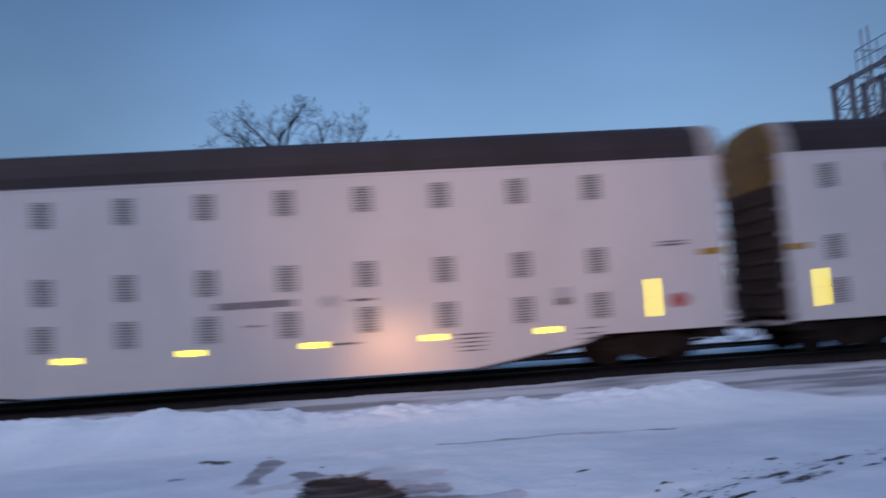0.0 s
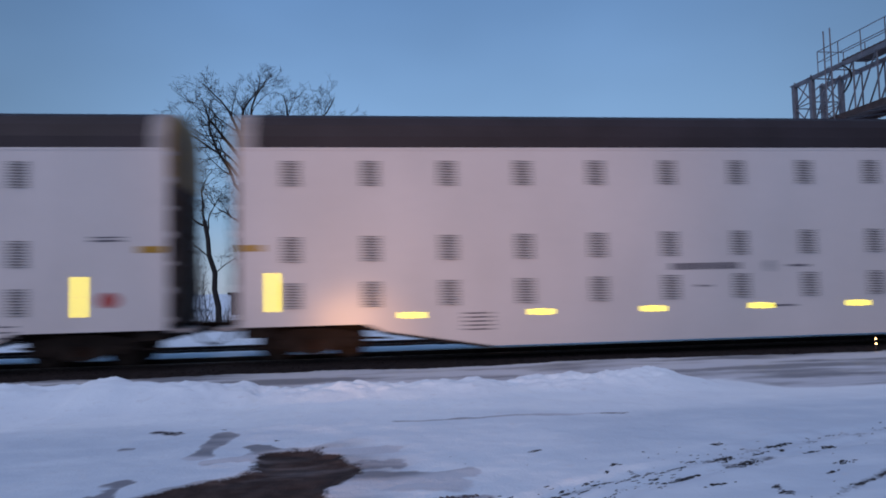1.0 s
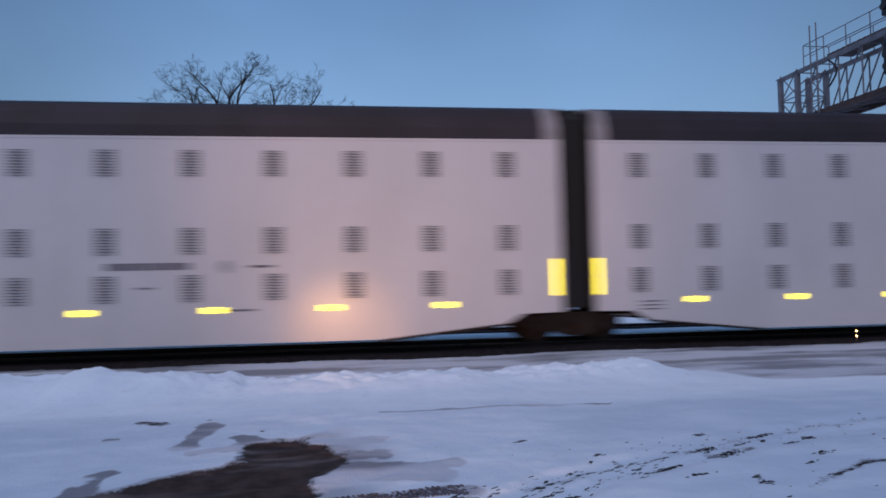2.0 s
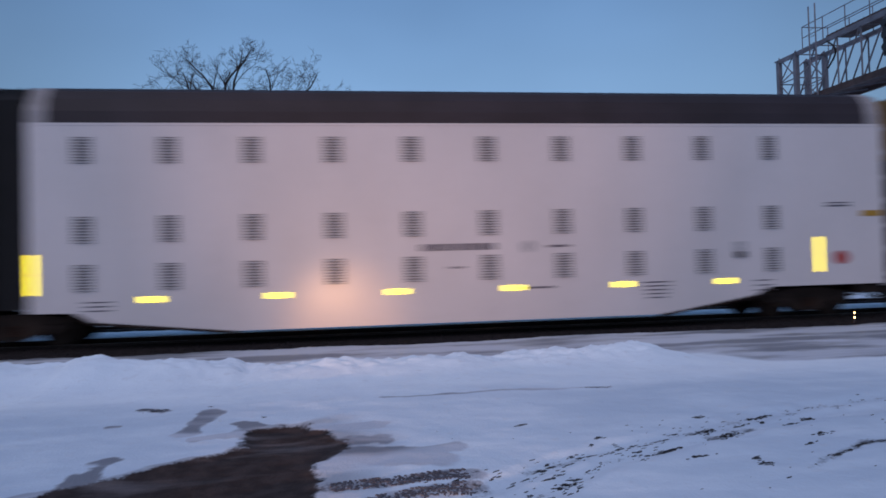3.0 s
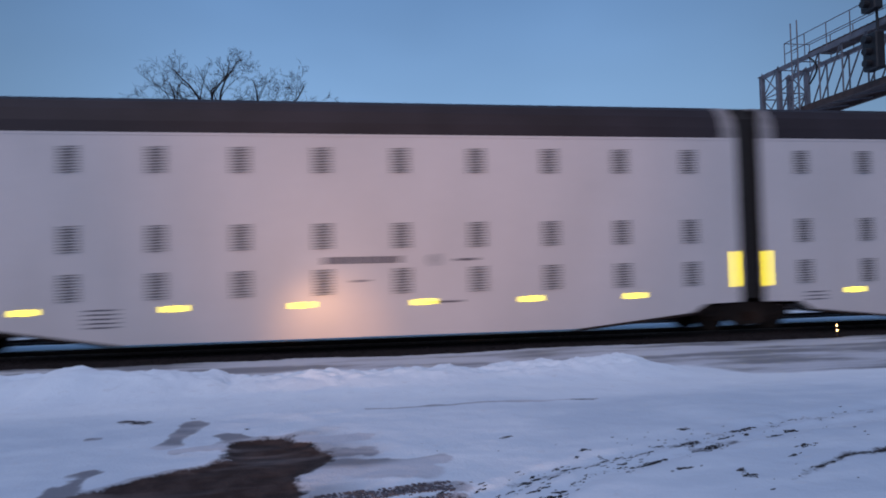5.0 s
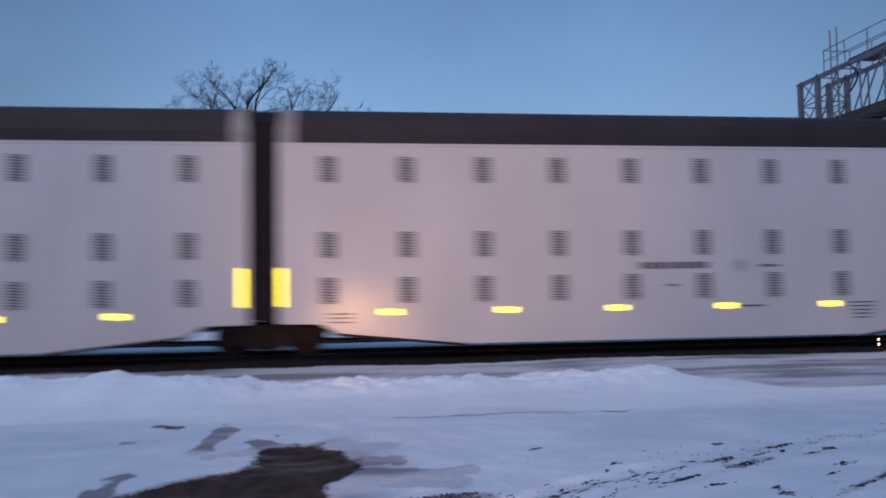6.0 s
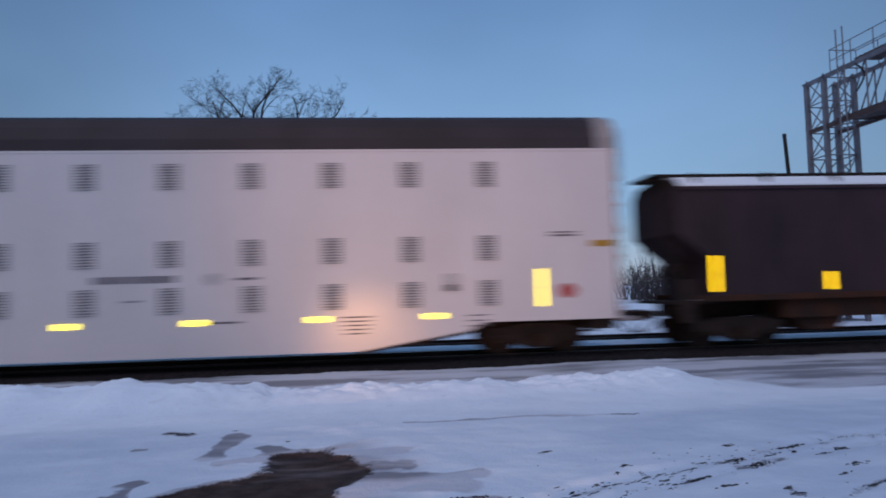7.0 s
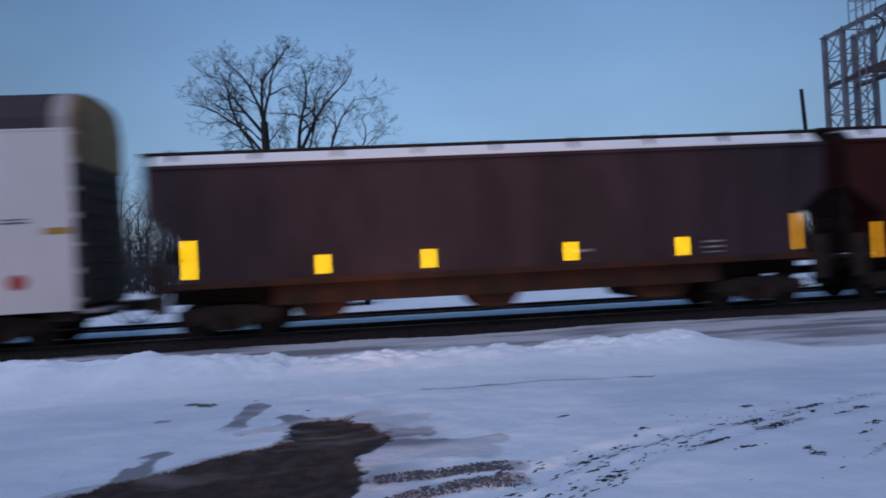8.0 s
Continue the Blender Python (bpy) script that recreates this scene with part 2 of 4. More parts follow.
SCRAPE = [(3.53, 4.99), (3.96, 5.26), (4.52, 5.51), (4.75, 5.52), (5.09, 5.65), (6.2, 6.0)]


def along(path, x, y):
    return min(seg(x, y, *p, *q) for p, q in zip(path, path[1:]))


def rut(x, y):
    """Distance to the nearer of two wheel ruts that leave the mud for the far side."""
    return min(along(RUT_UPPER, x, y), along(RUT_LOWER, x, y))


# tyre prints beside the mud: start, bend, end
PRINTS = (((-0.15, 5.30), (0.4, 5.35), (0.92, 5.42)), ((-0.45, 4.55), (0.31, 4.98), (0.90, 5.14)))
# grey scuffs: start, end, half width
SCUFFS = ((-1.60, 8.40, -1.67, 7.30, 0.13), (-1.48, 7.04, -1.07, 7.24, 0.10), (-1.14, 7.74, -0.98, 7.50, 0.10), (-2.10, 6.46, -2.17, 5.85, 0.13), (-0.32, 7.20, 0.26, 7.30, 0.13),
          (-0.03, 6.63, 0.26, 6.66, 0.15), (0.05, 6.22, 0.63, 5.90, 0.24), (0.50, 6.12, 0.92, 6.24, 0.15), (-2.56, 7.88, -2.50, 7.88, 0.07), (-2.46, 8.78, -2.2, 8.62, 0.06))


def mudness(x, y):
    if not (-6.5 < x < 12 and 0 < y < 11):
        return -1.0
    m = inside(x, y, MUD) + 0.07 * fbm(x, y, 2.3) + 0.06 * fbm(x, y, 8.0)
    if 3 < x < 7 and 4.5 < y < 6.5:
        m = max(m, 0.012 + 0.02 * sstep(4.2, 4.8, x) - along(SCRAPE, x, y) + 0.045 * fbm(x, y, 6))
    for path in PRINTS:
        if -0.7 < x < 1.2 and 4.2 < y < 5.8:
            m = max(m, -0.010 - 0.5 * max(0.0, along(path, x, y) - 0.07) + 0.03 * fbm(x, y, 9.0))
    d = rut(x, y)
    if d < 0.3:
        m = max(m, -0.035 - 0.6 * d + 0.075 * fbm(x * 0.6 + y * 0.5, y * 2.2, 3.5, 3))
    return m


def slush(x, y):
    """How far the ground is worn to grey slush: the strip along the track, the wheel ruts, scuffs and prints."""
    strip = sstep(12.3, 13.4, y + 0.5 * fbm(x, y, 0.5)) * (1 - sstep(17.3, 17.7, y))
    right = sstep(6.2, 8.0, x) * sstep(10.6, 11.6, y + 0.12 * (x - 7)) * (1 - sstep(17.3, 17.7, y))
    out = max(strip, right)
    if not (-6 < x < 10 and 3 < y < 10):
        return out
    out = max(out, 0.32 * (1 - sstep(0.06, 0.4, rut(x, y) + 0.1 * fbm(x, y, 2.0))))
    reach = 0.14 + 1.0 * sstep(-0.6, -0.1, x)
    out = max(out, 0.7 * (1 - sstep(0.0, reach, -inside(x, y, MUD) + 0.1 * fbm(x, y, 3.0))))
    for ax, ay, bx, by, w in SCUFFS:
        out = max(out, 0.98 * (1 - sstep(0.7 * w, 1.5 * w, seg(x, y, ax, ay, bx, by) + 0.09 * fbm(x, y, 2.6) + 0.04 * fbm(x, y, 8.0))))
    for path in PRINTS:
        out = max(out, 0.95 * (1 - sstep(0.07, 0.17, along(path, x, y) + 0.05 * fbm(x, y, 5.0))))
    out = max(out, 0.75 * (1 - sstep(0.02, 0.10, seg(x, y, 0.41, 8.77, 3.37, 8.70) + 0.05 * fbm(x, y, 2.0))))
    return out


def packed_falloff(x, y):
    """Driven, packed snow of the lot, up to the plough's edge; clean snow beyond. Also darkens to both sides, painting
    in the brightness falloff at the view's corners.
    """
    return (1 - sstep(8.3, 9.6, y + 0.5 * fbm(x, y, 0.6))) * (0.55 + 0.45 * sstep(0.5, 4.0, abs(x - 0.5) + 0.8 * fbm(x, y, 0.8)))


def height(x, y):
    z = -0.25 * sstep(8.6, 12.6, y) - 0.25 * sstep(26, 48, y)
    z += 0.03 * fbm(x, y, 0.35) + 0.012 * fbm(x, y, 2.5)
    if -60 < x < 8:
        z += crest(x) * math.exp(-((y - 12.0 - 0.25 * fbm(x, 9, 0.6)) / (0.55 if y > 12 else 1.15)) ** 2)
    if 10.5 < y < 13.5 and -14 < x < 7:
        z += (0.05 * fbm(x, y, 1.7) + 0.05 * fbm(x, y, 4.5)) * math.exp(-((y - 12.0) / 0.8) ** 2) * (1 - sstep(5.3, 6.6, x))
    z -= 0.03 * sstep(-0.04, 0.14, mudness(x, y))
    z -= 0.035 * (1 - sstep(0.04, 0.22, rut(x, y) + 0.06 * fbm(x, y, 4)))
    if 17.2 < y < 26:
        bed = np.interp(y, (17.2, 17.7, 17.8, 19.28, 19.36, 20.5, 21.8, 21.9, 23.5, 23.6, 26), (-0.23, -0.23, -0.38, -0.38, -0.07, -0.06, -0.10, -0.40, -0.40, -0.14, -0.16))
        z = z * 0.06 + 0.94 * (float(bed) + 0.012 * fbm(x, y, 2.0))
    return z


def axis(spans):
    out = []
    for a, b, n in spans:
        out += list(np.linspace(a, b, n, endpoint=False))
    return out + [spans[-1][1]]


GX = axis([(-2500, -200, 8), (-200, -40, 14), (-40, -9, 40), (-9, -3.2, 60), (-3.2, 5.2, 190), (5.2, 14, 70), (14, 40, 30), (40, 200, 12), (200, 2500, 8)])
GY = axis([(-400, -20, 6), (-20, 0, 10), (0, 4.4, 14), (4.4, 9.2, 110), (9.2, 11.4, 22), (11.4, 12.6, 34), (12.6, 13.2, 8), (13.2, 17.0, 20), (17.0, 19.2, 16), (19.2, 19.4, 5), (19.4, 21.7, 10), (21.7, 23.7, 28), (23.7, 60, 22), (60, 300, 10), (300, 4000, 8)])
gv, gmud, gsl, gpk = [], [], [], []
for gy in GY:
    for gx in GX:
        gv.append((gx, gy, height(gx, gy)))
        gmud.append(mudness(gx, gy))
        gsl.append(slush(gx, gy))
        gpk.append(packed_falloff(gx, gy))
nx = len(GX)
gf = [(j * nx + i, j * nx + i + 1, (j + 1) * nx + i + 1, (j + 1) * nx + i) for j in range(len(GY) - 1) for i in range(nx - 1)]
gme = bpy.data.meshes.new("ground")
gme.from_pydata(gv, [], gf)
for aname, vals in (("mud", gmud), ("slush", gsl), ("packed_falloff", gpk)):
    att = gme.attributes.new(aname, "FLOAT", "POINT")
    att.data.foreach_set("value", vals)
gme.polygons.foreach_set("use_smooth", [True] * len(gf))


def ground_material():
    m = bpy.data.materials.new("snow_slush_and_mud")
    m.use_nodes = True
    n, l = m.node_tree.nodes, m.node_tree.links
    b = n["Principled BSDF"]

    def noise_tex(scale, detail=5, stretch=None):
        t = n.new("ShaderNodeTexNoise")
        t.inputs["Scale"].default_value, t.inputs["Detail"].default_value = scale, detail
        c = n.new("ShaderNodeTexCoord")
        mp = n.new("ShaderNodeMapping")
        mp.inputs["Scale"].default_value = stretch or (1, 1, 1)
        l.new(c.outputs["Object"], mp.inputs["Vector"]), l.new(mp.outputs[0], t.inputs["Vector"])
        return t.outputs[0]

    def calc(op, a, c):
        t = n.new("ShaderNodeMath")
        t.operation = op
        for i, v in enumerate((a, c)):
            if isinstance(v, (int, float)):
                t.inputs[i].default_value = v
            else:
                l.new(v, t.inputs[i])
        return t.outputs[0]

    def remap(v, lo, hi, a=0.0, c=1.0):
        t = n.new("ShaderNodeMapRange")
        t.interpolation_type = "SMOOTHSTEP"
        for k, q in zip(("From Min", "From Max", "To Min", "To Max"), (lo, hi, a, c)):
            t.inputs[k].default_value = q
        l.new(v, t.inputs["Value"])
        return t.outputs[0]

    def blend(f, a, c):
        t = n.new("ShaderNodeMixRGB")
        for s, v in zip(("Fac", "Color1", "Color2"), (f, a, c)):
            if isinstance(v, tuple):
                t.inputs[s].default_value = (*v, 1)
            elif isinstance(v, float):
                t.inputs[s].default_value = v
            else:
                l.new(v, t.inputs[s])
        return t.outputs[0]

    def attr(name):
        t = n.new("ShaderNodeAttribute")
        t.attribute_name = name
        return t.outputs["Fac"]

    fine, mid, wide = noise_tex(35), noise_tex(6), noise_tex(0.9)
    streak = noise_tex(1.0, 4, (0.30, 1.3, 1))
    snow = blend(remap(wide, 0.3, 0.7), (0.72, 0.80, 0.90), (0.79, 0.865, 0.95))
    snow = blend(calc("MULTIPLY", attr("packed_falloff"), remap(noise_tex(1.4, 4, (0.6, 1.4, 1)), 0.25, 0.6, 0.55, 1.0)), snow, (0.51, 0.60, 0.72))
    snow = blend(remap(calc("MULTIPLY", mid, 1.0), 0.58, 0.75, 0.0, 0.35), snow, (0.60, 0.61, 0.66))
    grey = blend(remap(streak, 0.40, 0.60), (0.15, 0.155, 0.185), (0.50, 0.525, 0.60))
    s = calc("ADD", attr("slush"), calc("MULTIPLY", calc("SUBTRACT", streak, 0.5), 0.9))
    col = blend(remap(s, 0.25, 0.85, 0.0, 0.9), snow, grey)
    mud = calc("ADD", attr("mud"), calc("MULTIPLY", calc("SUBTRACT", mid, 0.5), 0.10))
    mud = calc("ADD", mud, calc("MULTIPLY", calc("SUBTRACT", fine, 0.5), 0.10))
    f = remap(mud, -0.045, 0.035)
    dirt = blend(remap(mid, 0.35, 0.65), (0.027, 0.020, 0.020), (0.046, 0.035, 0.035))
    wisp = noise_tex(1.0, 4, (0.7, 3.2, 1))
    dirt = blend(remap(wisp, 0.52, 0.74, 0.0, 0.30), dirt, (0.30, 0.28, 0.30))
    col = blend(f, col, dirt)
    l.new(col, b.inputs["Base Color"])
    l.new(remap(f, 0.0, 1.0, 0.6, 0.92), b.inputs["Roughness"])
    l.new(remap(f, 0.0, 1.0, 0.4, 0.16), b.inputs["Specular IOR Level"])
    bp = n.new("ShaderNodeBump")
    bp.inputs["Strength"].default_value, bp.inputs["Distance"].default_value = 0.5, 0.03
    l.new(calc("ADD", mid, calc("MULTIPLY", fine, 0.4)), bp.inputs["Height"]), l.new(bp.outputs[0], b.inputs["Normal"])
    return m


gme.materials.append(ground_material())
ground = tagged(new("ground", gme), "snow-covered ground with a ploughed bank, slush strip and bare mud patch", "ground", kind="structure")

# dark clods of frozen dirt thrown along the wheel ruts: place, length, width of each cluster
CLODS = ((1.74, 6.92, 0.14, 0.07), (2.29, 6.22, 0.09, 0.11), (3.45, 6.38, 0.23, 0.10), (3.57, 6.74, 0.14, 0.14), (4.22, 6.70, 0.39, 0.11), (4.62, 6.51, 0.19, 0.15), (3.55, 6.16, 0.30, 0.17),
         (2.70, 5.76, 0.13, 0.13), (2.84, 5.84, 0.21, 0.07), (2.89, 5.46, 0.18, 0.09), (3.30, 5.33, 0.14, 0.09), (3.29, 5.17, 0.13, 0.13), (1.53, 5.47, 0.13, 0.06), (1.58, 5.06, 0.22, 0.12),
         (1.70, 5.19, 0.15, 0.07), (4.00, 5.61, 0.13, 0.08), (4.32, 5.86, 0.16, 0.09), (0.80, 4.85, 0.11, 0.05), (-2.43, 8.77, 0.16, 0.10), (-2.26, 8.67, 0.18, 0.13), (3.20, 8.70, 0.32, 0.06), (-1.63, 8.68, 0.05, 0.05), (-0.95, 7.96, 0.05, 0.05))
clods = nb()
rng = random.Random(5)


def lump(bm, x, y, r, turn, long=1.6):
    """One flattened uneven lump of dirt lying on the ground."""
    q = bmesh.ops.create_icosphere(bm, subdivisions=1, radius=r, matrix=Matrix.Translation((x, y, height(x, y) + r * 0.08)) @ Euler((0, 0, turn)).to_matrix().to_4x4() @ Matrix.Diagonal((long * rng.uniform(0.7, 1.4), rng.uniform(0.7, 1.2), 0.35, 1)))
    for v in q["verts"]:
        v.co += Vector((rng.gauss(0, 0.25), rng.gauss(0, 0.25), rng.gauss(0, 0.08))) * r


def cluster(x, y, length, width, turn, dense=1.0):
    for k in range(max(3, int(dense * 1500 * length * width))):
        a, b = rng.gauss(0, 0.3) * length, rng.gauss(0, 0.2) * width
        lump(clods, x + a * math.cos(turn) - b * math.sin(turn), y + a * math.sin(turn) + b * math.cos(turn), rng.uniform(0.004, 0.011), turn + rng.gauss(0, 0.15), 3.2)


for cx, cy, cl, cw in CLODS:
    cluster(cx, cy, cl, cw, 0.42 if cx > 0 and cy < 8 else 0.0)
for path, count in ((RUT_UPPER, 95), (RUT_LOWER, 85)):
    for i in range(count):
        u = rng.random() ** 1.2 * (len(path) - 2.2)
        p, q = path[int(u)], path[int(u) + 1]
        turn = math.atan2(q[1] - p[1], q[0] - p[0])
        f, off = u - int(u), rng.gauss(0, 0.06) + rng.choice((0, 0, 0.12, -0.12))
        cx, cy = p[0] + f * (q[0] - p[0]) - off * math.sin(turn), p[1] + f * (q[1] - p[1]) + off * math.cos(turn)
        if rng.random() < 0.25:
            cluster(cx, cy, rng.uniform(0.06, 0.2), rng.uniform(0.02, 0.05), turn)
        else:
            lump(clods, cx, cy, rng.uniform(0.004, 0.010), turn, rng.uniform(2, 5))
for i in range(60):
    lump(clods, rng.uniform(0.8, 6.5), rng.uniform(4.6, 6.9), rng.uniform(0.004, 0.010), 0.42, rng.uniform(1.5, 4))
for i in range(26):
    lump(clods, rng.uniform(0.5, 1.2), rng.uniform(4.6, 5.5), rng.uniform(0.006, 0.014), 0.4, 1.8)
for p, q in zip(SCRAPE[1:], SCRAPE[2:]):
    for i in range(8):
        f = rng.random()
        cluster(p[0] + f * (q[0] - p[0]), p[1] + f * (q[1] - p[1]), 0.12, 0.05, 0.3)
tagged(part("dirt_clods", clods, M_DIRT), "scattered dark clods of frozen dirt on snow", "dirt", kind="stuff")

# lugs of mud pressed into the snow by tyres
lugs = nb()
for path in PRINTS:
    for p, q in zip(path, path[1:]):
        turn = math.atan2(q[1] - p[1], q[0] - p[0])
        run = math.hypot(q[0] - p[0], q[1] - p[1])
        for k in range(int(run / 0.026)):
            for row in range(8):
                if rng.random() < 0.25 + 0.3 * (fbm(p[0] + k * 0.026, row * 0.4, 3.0) > 0.1):
                    continue
                a, b = k * 0.026 + 0.010 * (row % 2) + rng.gauss(0, 0.004), (row - 3.5) * 0.029 + rng.gauss(0, 0.005)
                cx, cy = p[0] + a * math.cos(turn) - b * math.sin(turn), p[1] + a * math.sin(turn) + b * math.cos(turn)
                m = Matrix.Translation((cx, cy, height(cx, cy) + 0.002)) @ Euler((0, 0, turn + (0.5 if row % 2 else -0.5))).to_matrix().to_4x4() @ Matrix.Diagonal((rng.uniform(0.010, 0.022), rng.uniform(0.018, 0.034), 0.010, 1))
                r = bmesh.ops.create_cube(lugs, size=1, matrix=m)
                for v in r["verts"]:
                    v.co += Vector((rng.gauss(0, 0.003), rng.gauss(0, 0.003), 0))
tagged(part("tyre_prints", lugs, M_PRINT), "dark muddy tyre prints pressed into snow", "tyre prints", kind="stuff")

# ---- track ----
track = thing("railway_track", "straight snow-filled railway track with dark rails", "railway track", kind="structure")
prof = [(-0.07, -0.19), (0.07, -0.19), (0.07, -0.175), (0.012, -0.15), (0.012, -0.045), (0.036, -0.035), (0.036, -0.004), (-0.036, -0.004), (-0.036, -0.035), (-0.012, -0.045), (-0.012, -0.15), (-0.07, -0.175)]
for ry in (MID - 0.7175, MID + 0.7175):
    bm = nb()
    loft(bm, [(ry + a, RAILZ + c) for a, c in prof], -160, 160)
    rail = part("rail", bm, M_RAIL, track)
    bm = nb()
    box(bm, -160, 160, ry - 0.03, ry + 0.03, RAILZ - 0.004, RAILZ)
    part("rail_head", bm, M_RAILTOP, rail, "wheel-polished rail head")
part("ballast_bed", loft(nb(), [(17.76, -0.45), (17.76, -0.20), (19.28, -0.20), (19.34, -0.45)], -160, 160), M_BALLAST, track, "dark wet ballast between the rails")
bm = nb()
box(bm, -0.11, 0.11, MID - 1.3, MID + 1.3, RAILZ - 0.36, RAILZ - 0.18, 0.01)
tie0 = part("tie", bm, M_TIE, track)
tie0.location = (-40, 0, 0)
for i in range(1, 150):
    share("tie", tie0, track, pose(-40 + i * 0.53, 0, 0))
bm = nb()
loft(bm, [(16.55, -0.42), (16.70, -0.27), (17.05, -0.17), (17.76, -0.11), (17.76, -0.45)], -160, 160)
shoulder = part("ballast_shoulder", bm, M_BALLAST, track, "dark wet ballast shoulder")
stones = nb()
for i in range(900):
    cx, cy = rng.uniform(-16, 22), rng.uniform(16.62, 17.7)
    r = rng.uniform(0.015, 0.035)
    bmesh.ops.create_icosphere(stones, subdivisions=1, radius=r, matrix=Matrix.Translation((cx, cy, (-0.27 + (cy - 16.70) * 0.286 if cy < 17.05 else -0.17 + (cy - 17.05) * 0.0845) - r * 0.1)) @ Euler((rng.random() * 3, rng.random() * 3, 0)).to_matrix().to_4x4() @ Matrix.Diagonal((1.3, 1, 0.7, 1)))
tagged(part("ballast_stones", stones, M_BALLAST), "loose dark ballast stones beside the rail", "ballast", kind="stuff")
# a second, empty track beyond the train
SIDE = 4.18
siding = thing("railway_track", "empty second railway track half buried in snow", "railway track", kind="structure")
for ry in (MID - 0.7175, MID + 0.7175):
    rail = part("rail", loft(nb(), [(ry + SIDE + a, RAILZ + c) for a, c in prof], -160, 160), M_RAIL, siding)
    part("rail_head", box(nb(), -160, 160, ry + SIDE - 0.03, ry + SIDE + 0.03, RAILZ - 0.004, RAILZ), M_RAILTOP, rail, "wheel-polished rail head")
part("ballast_bed", loft(nb(), [(21.86, -0.45), (21.92, -0.22), (23.48, -0.22), (23.54, -0.45)], -160, 160), M_BALLAST, siding, "dark wet ballast between the rails")
for i in range(110):
    share("tie", tie0, siding, pose(-24 + i * 0.53, SIDE, 0))
# small marker beside the rail; its two amber glints are emission, not reflected light
mk = thing("track_marker", "small trackside marker stake with amber reflectors", "marker", at=(13.5, 16.9, 0))
bm = nb()
box(bm, -0.02, 0.02, -0.02, 0.02, -0.32, 0.10, 0.004)
part("stake", bm, M_GALVDARK, mk)
for dz in (0.05, -0.08):
    bm = nb()
    box(bm, -0.02, 0.02, -0.03, -0.02, dz - 0.02, dz + 0.02)
    part("reflector", bm, M_GLINTORANGE, mk, "amber reflector with its headlamp glint as emission")


# ---- railcar trucks ----
WHEELR = 0.42


def wheelset(parent, x):
    bm = nb()
    for s in (-1, 1):
        for a, b, r in ((0.655, 0.69, WHEELR + 0.025), (0.69, 0.79, WHEELR)):
            rod(bm, (0, s * a, 0), (0, s * b, 0), r, 28)
        rod(bm, (0, s * 0.79, 0), (0, s * 0.80, 0), WHEELR * 0.8, 24)
        rod(bm, (0, s * 0.80, 0), (0, s * 1.02, 0), 0.11, 10)
        for k in range(3):
            c = Vector((math.cos(k * 2.094), 0, math.sin(k * 2.094))) * 0.07
            rod(bm, (c.x, s * 1.02, c.z), (c.x, s * 1.035, c.z), 0.02, 6)
    rod(bm, (0, -0.66, 0), (0, 0.66, 0), 0.085, 10)
    ob = part("wheelset", bm, M_TRUCK, parent)
    ob.location = (x, 0, RAILZ + WHEELR)
    return ob


def truck(parent, x, wheels):
    """A two-axle truck: two cast side frames, a bolster with springs, two wheelsets."""
    bm = nb()
    box(bm, -0.18, 0.18, -1.1, 1.1, 0.42, 0.72, 0.04)
    rod(bm, (0, 0, 0.7), (0, 0, 0.80), 0.28, 16)
    t = part("truck", bm, M_DARK, parent, "grimy two-axle railcar truck")
    t.location = (x, MID, 0)
    for s in (-1, 1):
        bm = nb()
        y0, y1 = sorted((s * 0.98, s * 1.10))
        top = [(-1.27, 0.36), (-1.27, 0.62), (-0.75, 0.68), (-0.45, 0.74), (0.45, 0.74), (0.75, 0.68), (1.27, 0.62), (1.27, 0.36)]
        low = [(0.72, 0.40), (0.50, 0.20), (0.22, 0.12), (-0.22, 0.12), (-0.50, 0.20), (-0.72, 0.40)]
        prism(bm, top + low, y0, y1)
        part("side_frame", bm, M_TRUCK, t)
        for k in (-0.1, 0.1):
            bm = nb()
            for c in range(5):
                rod(bm, (k, s * 1.12, 0.24 + c * 0.05), (k, s * 1.12, 0.265 + c * 0.05), 0.075, 10)
            part("spring", bm, M_RUST, t)
        for k in (-0.89, 0.89):
            bm = nb()
            box(bm, k - 0.13, k + 0.13, s * 1.10 - 0.04, s * 1.10 + 0.04, 0.24, 0.50, 0.03)
            part("bearing_box", bm, M_TRUCK, t)
    for k in (-0.89, 0.89):
        wheels.append((wheelset(t, k), k))
    return t


def coupler(parent, x, sgn):
    bm = nb()
    box(bm, min(x, x + sgn * 0.75), max(x, x + sgn * 0.75), MID - 0.10, MID + 0.10, 0.70, 0.92, 0.03)
    box(bm, min(x + sgn * 0.7, x + sgn * 1.0), max(x + sgn * 0.7, x + sgn * 1.0), MID - 0.17, MID + 0.17, 0.66, 0.96, 0.05)
    part("coupler", bm, M_DARK, parent)
    bm = nb()
    pts = [Vector((x + sgn * t, MID - 0.3, 0.70 - 0.35 * math.sin(t / 1.0 * math.pi))) for t in (0, 0.25, 0.5, 0.75, 1.0)]
    for a, b in zip(pts, pts[1:]):
        rod(bm, a, b, 0.025, 6)
    part("brake_hose", bm, M_BELLOWS, parent)


WHEELS = []


